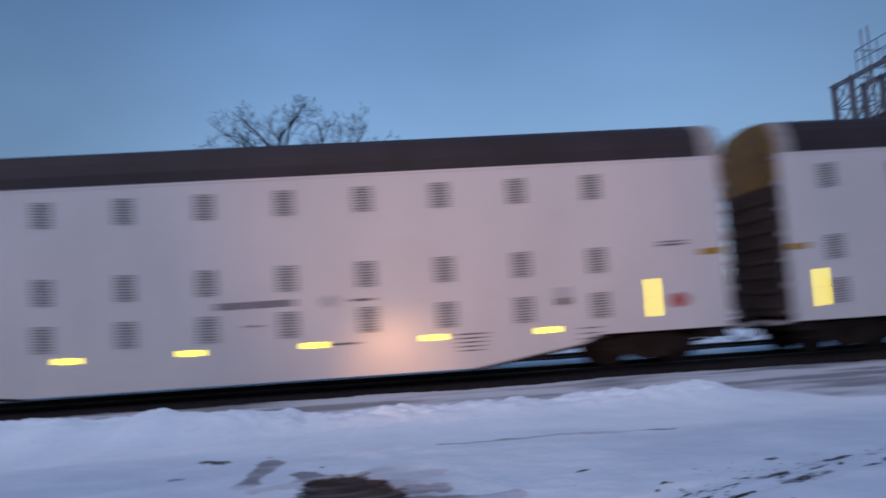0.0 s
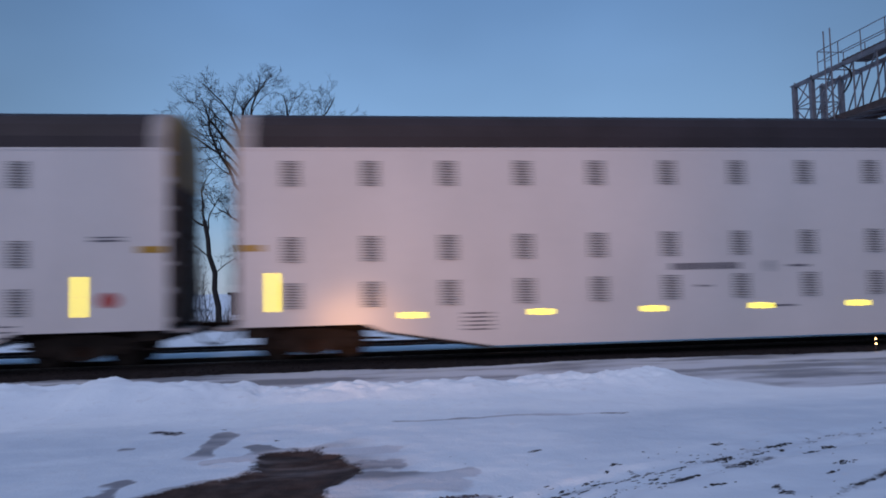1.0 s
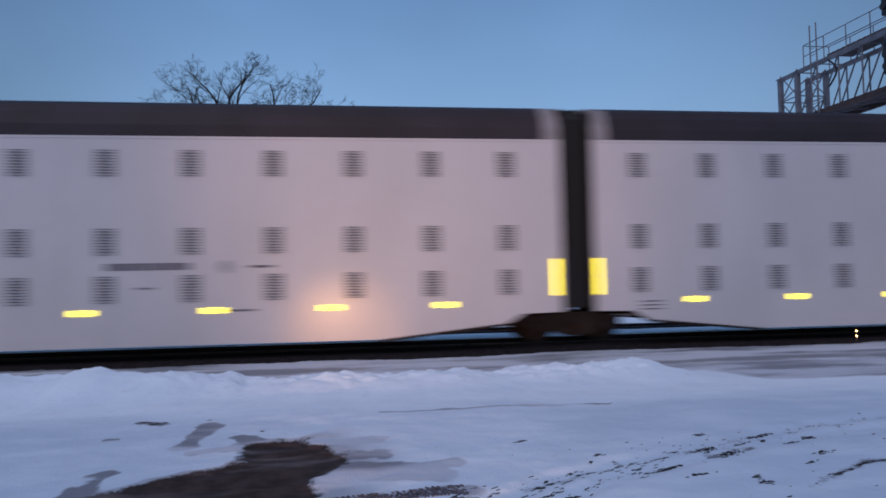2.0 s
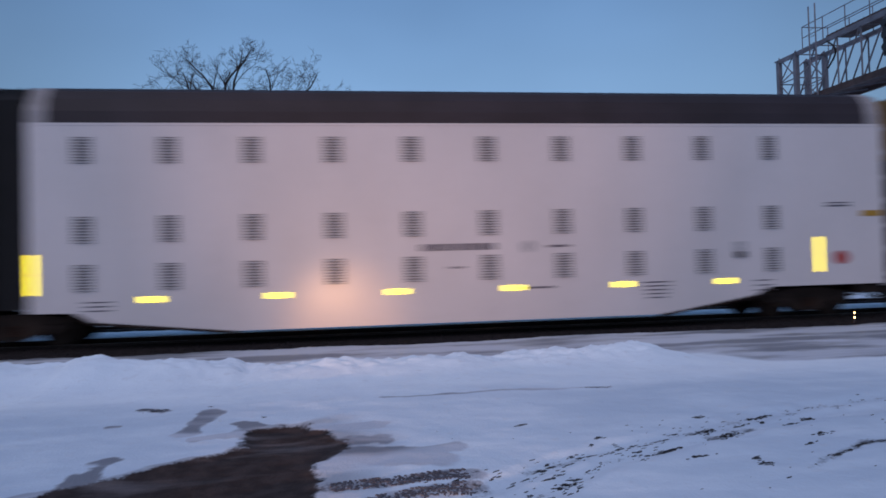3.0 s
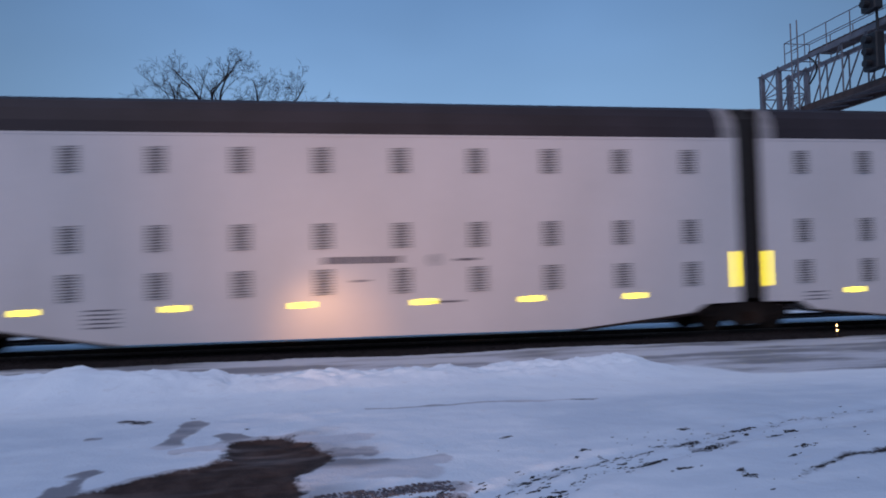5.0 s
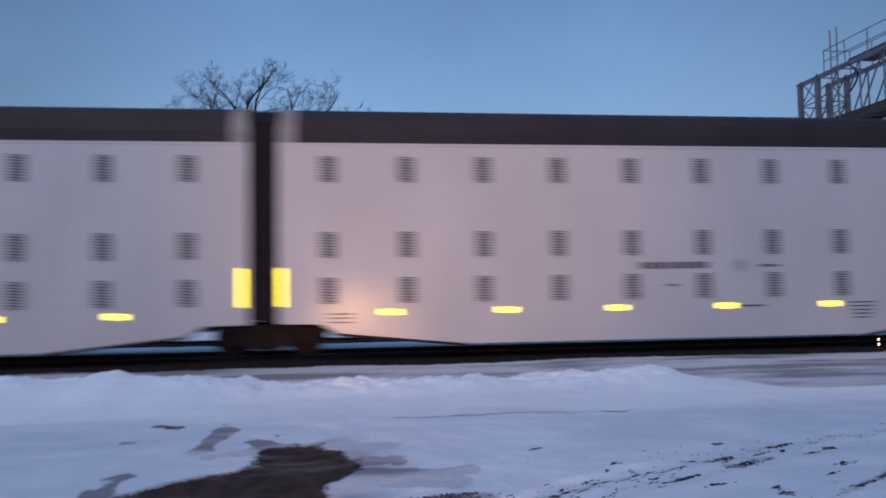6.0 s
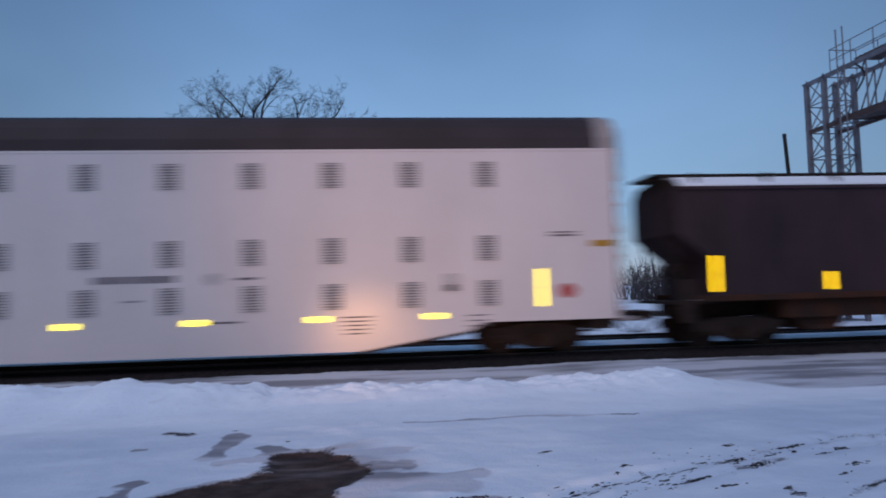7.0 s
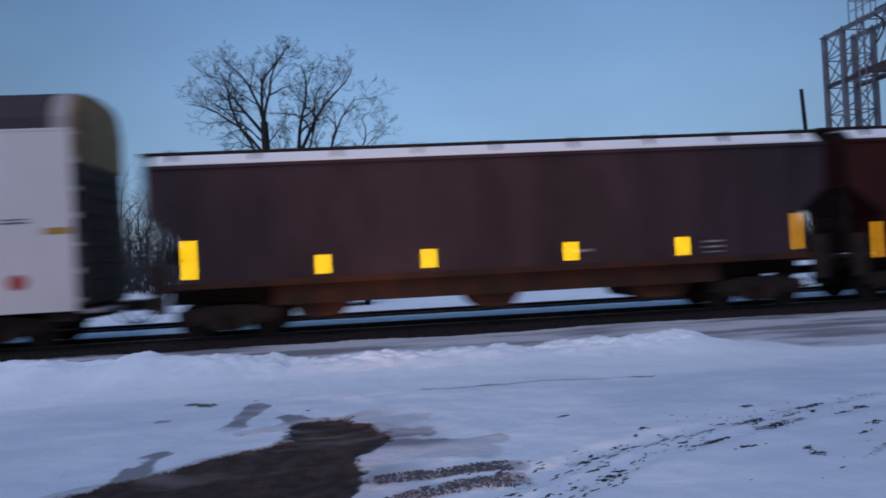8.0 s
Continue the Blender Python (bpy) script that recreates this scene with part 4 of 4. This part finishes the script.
    for y, z in ((22.95, ZT + 1.15), (22.95, 9.75)):
        bm = nb()
        box(bm, XA - 0.50, XA - 0.12, y - 0.36, y + 0.36, z - 0.7, z + 0.7, 0.04)
        rod(bm, (XA - 0.15, y, z), (XA + 0.05, y, z), 0.06)
        rod(bm, (XA - 0.10, y, z - 0.6), (XA - 0.10, y, ZT), 0.05)
        head = part("signal_head", bm, M_BLACK, b, "black signal head with hooded lamps")
        for dz in (-0.45, 0.0, 0.45):
            part("lamp_hood", rod(nb(), (XA - 0.50, y, z + dz), (XA - 0.74, y, z + dz), 0.14, 14), M_BLACK, head)
    return b


signal_bridge()


# ---- bare trees ----
def tube(bm, pts, radii, sides):
    rings = []
    for i, p in enumerate(pts):
        d = (pts[min(i + 1, len(pts) - 1)] - pts[max(i - 1, 0)]).normalized()
        u = d.orthogonal().normalized()
        v = d.cross(u)
        rings.append([bm.verts.new(p + (u * math.cos(6.2832 * k / sides) + v * math.sin(6.2832 * k / sides)) * radii[i]) for k in range(sides)])
    for a, b in zip(rings, rings[1:]):
        for k in range(sides):
            bm.faces.new((a[k], a[(k + 1) % sides], b[(k + 1) % sides], b[k]))


def grow(bm, rng, p, d, length, r, level, top, lift):
    """A limb that winds upward, with limbs of its own down to twigs."""
    n = 7 if level < 2 else (5 if level < 3 else 4)
    pts, radii = [p], [r]
    for i in range(n):
        wob = Vector((rng.gauss(0, 1), rng.gauss(0, 1), rng.gauss(0, 0.7))) * (0.15 + 0.05 * level)
        d = (d + wob + Vector((0, 0, lift))).normalized()
        pts.append(pts[-1] + d * length / n)
        radii.append(max(0.006, r * (1 - 0.75 * (i + 1) / n)))
    tube(bm, pts, radii, 6 if level < 2 else (4 if level < 3 else 3))
    if level >= 4:
        fine = random.Random(int(abs(p.x * 7919 + p.z * 104729)))
        for k in range(3):
            q = pts[1 + k]
            e = q + (d + Vector((fine.gauss(0, 0.6), fine.gauss(0, 0.6), fine.uniform(0.0, 0.6)))).normalized() * length * fine.uniform(0.5, 0.9)
            tube(bm, [q, q.lerp(e, 0.5) + Vector((0, 0, 0.04 * fine.gauss(0, 1))), e], [0.008, 0.006, 0.004], 3)
    if level >= top:
        return
    kids = (5, 6, 5, 4)[level]
    for k in range(kids):
        t = min(0.22 + 0.78 * (k + rng.random() * 0.8) / kids, 0.999)
        i = min(int(t * n), n - 1)
        q = pts[i].lerp(pts[i + 1], t * n - i)
        ax = (pts[i + 1] - pts[i]).normalized()
        side = ax.orthogonal().normalized()
        side.rotate(Matrix.Rotation(rng.random() * 6.2832, 3, ax))
        ang = rng.uniform(0.5, 1.05)
        nd = ax * math.cos(ang) + side * math.sin(ang)
        grow(bm, rng, q, nd, length * rng.uniform(0.34, 0.58) * (1.15 - 0.4 * t), max(0.008, radii[i] * rng.uniform(0.5, 0.7)) * 0.94, level + 1, top, lift * 0.8)


def tree(seed, x, y, trunk, r, label, limbs, lean=0.0, top=4, z0=-0.5):
    """limbs: height on the trunk, lean from upright in degrees (to +x), length, radius."""
    t = thing("bare_tree", label, "tree", at=(x, y, z0))
    rng = random.Random(seed)
    bm = nb()
    pts = [Vector((lean * (k / 6) ** 1.4 + (rng.gauss(0, 0.07) if 0 < k < 6 else 0), rng.gauss(0, 0.07), trunk * k / 6)) for k in range(7)]
    pts[0].z = -0.3
    tube(bm, pts, [r * (1.3 - 0.07 * k) for k in range(7)], 10)
    part("trunk", bm, M_BARK, t)
    bm = nb()
    for z, deg, length, lr in limbs:
        f = min(0.999, z / trunk) * 6
        p = pts[int(f)].lerp(pts[int(f) + 1], f - int(f))
        a, yaw = radians(deg), rng.uniform(-0.5, 0.5)
        d = Vector((math.sin(a) * math.cos(yaw), math.sin(yaw) * (0.3 + abs(math.sin(a))), math.cos(a)))
        grow(bm, rng, p, d, length, lr * 0.9, 1, top, 0.05)
    part("crown", bm, M_BARK, t, "bare winding winter branches")
    return t


tree(3, -8.1, 50, 12.4, 0.30, "tall bare dark tree with spreading limbs",
     [(12.3, 2, 5.4, 0.17), (12.2, 24, 5.6, 0.15), (12.0, -16, 5.6, 0.15), (11.4, -42, 5.9, 0.16), (10.8, -68, 4.6, 0.11), (9.9, -46, 6.6, 0.14), (9.0, -60, 7.6, 0.15), (10.8, 55, 2.8, 0.07), (9.0, 62, 2.8, 0.07), (7.0, -30, 4.2, 0.09), (6.0, 40, 3.0, 0.06)])
tree(8, -5.9, 50.3, 10.2, 0.25, "bare dark tree forking into two limbs",
     [(10.1, 4, 6.2, 0.17), (9.9, 26, 7.4, 0.18), (9.2, 42, 6.2, 0.11), (8.2, -35, 3.8, 0.08), (7.5, 55, 4.2, 0.09), (6, -50, 3.4, 0.07), (10.0, 16, 4.6, 0.09)], 0.1)
tree(12, -5.3, 51, 8.4, 0.21, "bare dark tree leaning over with fine twigs",
     [(8.3, 26, 6.4, 0.14), (8.0, 46, 6.8, 0.13), (7.2, 64, 6.6, 0.12), (6.0, 50, 5.0, 0.09), (8.2, 2, 3.8, 0.09), (4.6, -30, 3, 0.06), (5.2, 75, 4, 0.07)], 1.3)
tree(21, -9.7, 49, 7.2, 0.16, "thin bare tree leaning away from the trunk beside it",
     [(7.1, -35, 4.4, 0.10), (6.8, -62, 4.2, 0.09), (6.2, 10, 3.6, 0.07), (4.6, -40, 3, 0.06), (3.5, 45, 2.4, 0.05)], -0.9)
for i, (bx, by, bh) in enumerate(((-23, 82, 13), (-25, 85, 15), (-26.5, 88, 14), (-28, 84, 15.5), (-29.5, 86, 14), (-31, 83, 15), (-33, 84, 14), (-36, 85, 13), (-39, 84, 14))):
    tree(40 + i, bx, by, bh * 0.45, 0.13, "distant thin bare tree", [(bh * 0.44, 5, bh * 0.5, 0.09), (bh * 0.4, -28, bh * 0.4, 0.07), (bh * 0.4, 30, bh * 0.42, 0.07), (bh * 0.3, -40, bh * 0.3, 0.05), (bh * 0.28, 42, bh * 0.3, 0.05)], 0.2, 3)

# thicket of thin stems far behind the trees
thicket = nb()
for i in range(1000):
    bx, by = rng.uniform(-44, -19), rng.uniform(70, 90)
    hgt = rng.uniform(2.5, 9.5)
    p = Vector((bx, by, -0.6))
    d = Vector((rng.gauss(0, 0.12), rng.gauss(0, 0.1), 1)).normalized()
    mid_p = p + d * hgt * 0.5
    tube(thicket, [p, mid_p, p + d * hgt + Vector((rng.gauss(0, 0.4), 0, 0))], [0.040, 0.030, 0.010], 3)
    for k in range(6):
        q = p.lerp(mid_p, 0.5) + d * hgt * 0.12 * k
        e = q + Vector((rng.gauss(0, 0.8), rng.gauss(0, 0.4), rng.uniform(0.5, 1.5)))
        tube(thicket, [q, q.lerp(e, 0.5) + Vector((0, 0, -0.1)), e], [0.03, 0.022, 0.008], 3)
tagged(part("far_thicket", thicket, M_SAPLING), "far thicket of thin bare saplings", "woods", kind="stuff")

# low treeline far down the track
treeline = nb()
for i in range(1100):
    bx, by = rng.uniform(36, 80), rng.uniform(88, 100)
    hgt = rng.uniform(3.0, 6.2)
    p, d = Vector((bx, by, -0.6)), Vector((rng.gauss(0, 0.2), rng.gauss(0, 0.1), 1)).normalized()
    tube(treeline, [p, p + d * hgt * 0.6, p + d * hgt + Vector((rng.gauss(0, 0.5), 0, 0))], [0.09, 0.06, 0.02], 3)
    for k in range(4):
        q = p + d * hgt * (0.25 + 0.17 * k)
        e = q + Vector((rng.gauss(0, 0.7), 0, rng.uniform(0.2, 0.8)))
        tube(treeline, [q, q.lerp(e, 0.5), e], [0.05, 0.035, 0.012], 3)
tagged(part("far_treeline", treeline, M_SAPLING), "low dark line of far bare bushes", "woods", kind="stuff")

# brush at the foot of the trees
brush = nb()
for i in range(700):
    c = rng.choice(((-9, 46), (-6, 47), (-4.2, 46), (-12, 47), (-0.5, 46), (2.5, 48)))
    bx, by = c[0] + rng.gauss(0, 1.0), c[1] + rng.gauss(0, 0.8)
    hgt = rng.uniform(0.4, 1.9)
    p = Vector((bx, by, height(bx, by) - 0.05))
    d = Vector((rng.gauss(0, 0.35), rng.gauss(0, 0.3), 1)).normalized()
    tube(brush, [p, p + d * hgt * 0.6, p + d * hgt + Vector((rng.gauss(0, 0.2), 0, 0))], [0.02, 0.014, 0.005], 3)
tagged(part("dead_brush", brush, M_BRUSH), "tangle of dead brush stems in the snow", "brush", kind="stuff")


# ---- far side: shed, poles, wires ----
def shed(name, x0, x1, y, ztop, depth, label):
    s = thing(name, label, "building")
    bm = nb()
    box(bm, x0, x1, y, y + depth, -1.8, ztop - 0.25)
    for k in range(int((x1 - x0) / 0.6)):
        box(bm, x0 + k * 0.6, x0 + k * 0.6 + 0.08, y - 0.04, y, -1.8, ztop - 0.27)
    wall = part("wall", bm, M_SHED, s)
    bm = nb()
    prism(bm, [(x0 - 0.3, ztop - 0.25), (x1 + 0.3, ztop - 0.25), (x1 + 0.3, ztop), (x0 - 0.3, ztop)], y - 0.3, y + depth + 0.3)
    part("roof", bm, M_SHED, s)
    for k in range(int((x1 - x0) / 5)):
        part("window", box(nb(), x0 + 1.5 + k * 5, x0 + 3.0 + k * 5, y - 0.05, y - 0.041, 0.0, 1.0), M_BLACK, s)
    return s


shed("low_shed", -13, 16, 72, 1.75, 9, "long low dark shed beyond the trees")


def pale_hall():
    h = thing("pale_hall", "pale distant hall with a lit edge under its roof", "building", at=(-8.5, 118, 0))
    part("wall", box(nb(), -8, 7.6, 0, 14, -1, 4.3), M_HALL, h)
    part("fascia", box(nb(), -8.2, 7.8, -0.4, 14.2, 4.3, 7.4, 0.05), M_CAP2, h, "pale upper wall band")
    part("roof", box(nb(), -8.4, 8.0, -0.6, 14.4, 7.4, 8.0, 0.1), M_SNOW, h, "snow-covered flat roof")
    for k in range(3):
        part("soffit_lamp", box(nb(), -4.4 + k * 4.0, -0.8 + k * 4.0, -0.62, -0.42, 7.08, 7.20), M_LAMPWHITE2, h, "lit strip lamp under the roof edge")
    for k in range(5):
        part("window", box(nb(), -6.5 + k * 3, -5 + k * 3, -0.05, -0.005, 1.2, 2.8), M_BLACK, h)


pale_hall()


def small_house():
    """A dark cottage with a gabled snowy roof at the edge of the yard."""
    h = thing("small_house", "small dark house with a snow-covered roof", "house", at=(8.7, 60, 0))
    part("wall", box(nb(), -1.0, 1.0, 0, 3.5, -1.0, 2.3, 0.02), M_SHED, h)
    bm = nb()
    loft(bm, [(-0.3, 2.25), (-0.3, 2.4), (1.75, 3.35), (3.8, 2.4), (3.8, 2.25), (1.75, 3.15)], -1.2, 1.2)
    part("roof", bm, M_SNOW, h, "snow-covered gable roof")
    for x in (-0.55, 0.4):
        w = part("window", box(nb(), x - 0.2, x + 0.2, -0.05, -0.004, 0.9, 1.6), M_GLASS, h)
        part("window_sill", box(nb(), x - 0.25, x + 0.25, -0.09, -0.004, 0.82, 0.895), M_CAP2, w)
    part("door", box(nb(), -0.12, 0.08, -0.05, -0.004, -0.6, 1.4), M_DOOR, h)


small_house()


def parked_car():
    """A hatchback seen from behind on the far side of the track."""
    c = thing("parked_car", "parked dark car with a pale pink roof and frosted rear window", "car", at=(-1.68, 30, -0.30))
    prof = [(-0.9, 0.25), (-0.95, 0.75), (-0.88, 0.98), (-0.70, 1.05), (-0.60, 1.50), (-0.45, 1.66), (0.45, 1.66), (0.60, 1.50), (0.70, 1.05), (0.88, 0.98), (0.95, 0.75), (0.9, 0.25)]
    bm = nb()
    prism(bm, prof, 0.0, 3.4)
    bmesh.ops.bevel(bm, geom=[e for e in bm.edges if abs(e.verts[0].co.y - e.verts[1].co.y) < 1e-5], offset=0.06, segments=2, affect="EDGES")
    body = part("body", bm, M_CAR, c)
    part("roof_panel", prism(nb(), [(-0.64, 1.46), (-0.47, 1.672), (0.47, 1.672), (0.64, 1.46), (0.56, 1.46), (0.44, 1.60), (-0.44, 1.60), (-0.56, 1.46)], -0.02, 2.2), M_PINK, c, "pale pink car roof")
    part("rear_window", prism(nb(), [(-0.64, 0.98), (-0.55, 1.50), (-0.42, 1.59), (0.42, 1.59), (0.55, 1.50), (0.64, 0.98)], -0.012, 0.0), M_GLASS, c, "pale frosted rear window")
    part("number_plate", box(nb(), -0.26, 0.26, -0.02, 0.0, 0.66, 0.78, 0.005), M_CAP2, c)
    part("bumper", box(nb(), -0.92, 0.92, -0.10, 0.05, 0.30, 0.52, 0.04), M_BLACK, c)
    for s in (-1, 1):
        part("tail_lamp", box(nb(), min(s * 0.66, s * 0.88), max(s * 0.66, s * 0.88), -0.02, 0.0, 0.80, 0.98, 0.01), M_RED, c, "red tail lamp")
        for y in (0.6, 2.8):
            w = part("wheel", rod(nb(), (s * 0.72, y, 0.31), (s * 0.92, y, 0.31), 0.31, 18), M_BELLOWS, c)


parked_car()


def pole(name, x, y, ztop, r, label, lean=0.0, z0=-1.6, arms=0, can=False):
    p = thing(name, label, "utility pole", at=(x, y, 0))
    bm = nb()
    rod(bm, (0, 0, z0), (lean, 0, ztop), r * 1.15, 10, r * 0.85)
    part("shaft", bm, M_POLE, p)
    for k in range(arms):
        bm = nb()
        box(bm, lean - 1.1, lean + 1.1, -0.06, 0.06, ztop - 0.45 - 0.8 * k, ztop - 0.33 - 0.8 * k, 0.01)
        arm = part("crossarm", bm, M_POLE, p)
        for dx in (-1, -0.5, 0.5, 1):
            bm = nb()
            rod(bm, (lean + dx, 0, ztop - 0.33 - 0.8 * k), (lean + dx, 0, ztop - 0.18 - 0.8 * k), 0.04, 8)
            part("insulator", bm, M_GALVDARK, arm)
    if can:
        bm = nb()
        rod(bm, (lean - 0.28, -0.2, ztop - 1.9), (lean - 0.28, -0.2, ztop - 1.0), 0.22, 12)
        part("transformer", bm, M_GALVDARK, p, "grey transformer can")
    return p


pole("utility_pole", -0.6, 60, 6.9, 0.15, "dark wooden utility pole with transformer", 0.15, can=True)
pole("utility_pole", 3.0, 85, 5.9, 0.12, "thin distant utility pole with crossarms", 0.0, arms=0)
pole("utility_pole", 7.4, 92, 6.0, 0.12, "thin distant utility pole with crossarms", 0.0, arms=2)
pole("leaning_pole", 20.55, 31, 8.72, 0.10, "short dark leaning wooden pole", -0.57, z0=-1.0)


def wire(a, b, sag, label="thin overhead power wire"):
    bm = nb()
    a, b = Vector(a), Vector(b)
    pts = [a.lerp(b, k / 14) - Vector((0, 0, sag * 4 * (k / 14) * (1 - k / 14))) for k in range(15)]
    tube(bm, pts, [0.02] * 15, 4)
    tagged(part("power_wire", bm, M_BELLOWS), label, "wire")


wire((-0.5, 60, 5.6), (3.0, 85, 5.6), 0.8)
wire((3.0, 85, 5.6), (7.4, 92, 5.6), 0.3)
wire((3.0, 85, 4.9), (7.4, 92, 4.9), 0.3)

for n_, lx, ly, lz, mt, lb in (("yard_lamp", -0.72, 59.7, 1.45, M_LAMPWHITE, "small white yard lamp on a pole"), ("yard_lamp", -14.5, 60, 2.2, M_LAMPWHITE, "small white yard lamp on a post"),
                               ("yard_lamp", 10.55, 60, 1.45, M_LAMPSODIUM, "orange yard lamp on a post"), ("signal_lamp", 6.6, 71.7, 1.35, M_LAMPGREEN, "green lit lamp on the shed wall"), ("signal_lamp", 7.1, 71.7, 1.35, M_LAMPGREEN, "green lit lamp on the shed wall")):
    lamp = thing(n_, lb, "lamp", at=(lx, ly, lz))
    bm = nb()
    bmesh.ops.create_uvsphere(bm, u_segments=10, v_segments=6, radius=0.10)
    part("globe", bm, mt, lamp)
    bm = nb()
    rod(bm, (0, 0.05, -0.05), (0, 0.35, -0.05), 0.03)
    if "post" in lb:
        rod(bm, (0, 0.05, -2.6), (0, 0.05, -0.05), 0.04)
    part("bracket", bm, M_GALVDARK, lamp)


# ---- what moves ----
def motions():
    times = [0, 0.5, 1, 2, 3, 4, 5, 6, 7, 8]
    for car, off in TRAIN:
        walk(car, [(t, pose(lead(t) + off, 0, 0)) for t in times])
    step = 1 / 30
    turn = math.degrees(13.54 * step / WHEELR)
    for w, k in WHEELS:
        walk(w, [(i * step, pose(k, 0, RAILZ + WHEELR, 0, -turn * i, 0)) for i in range(241)])


motions()
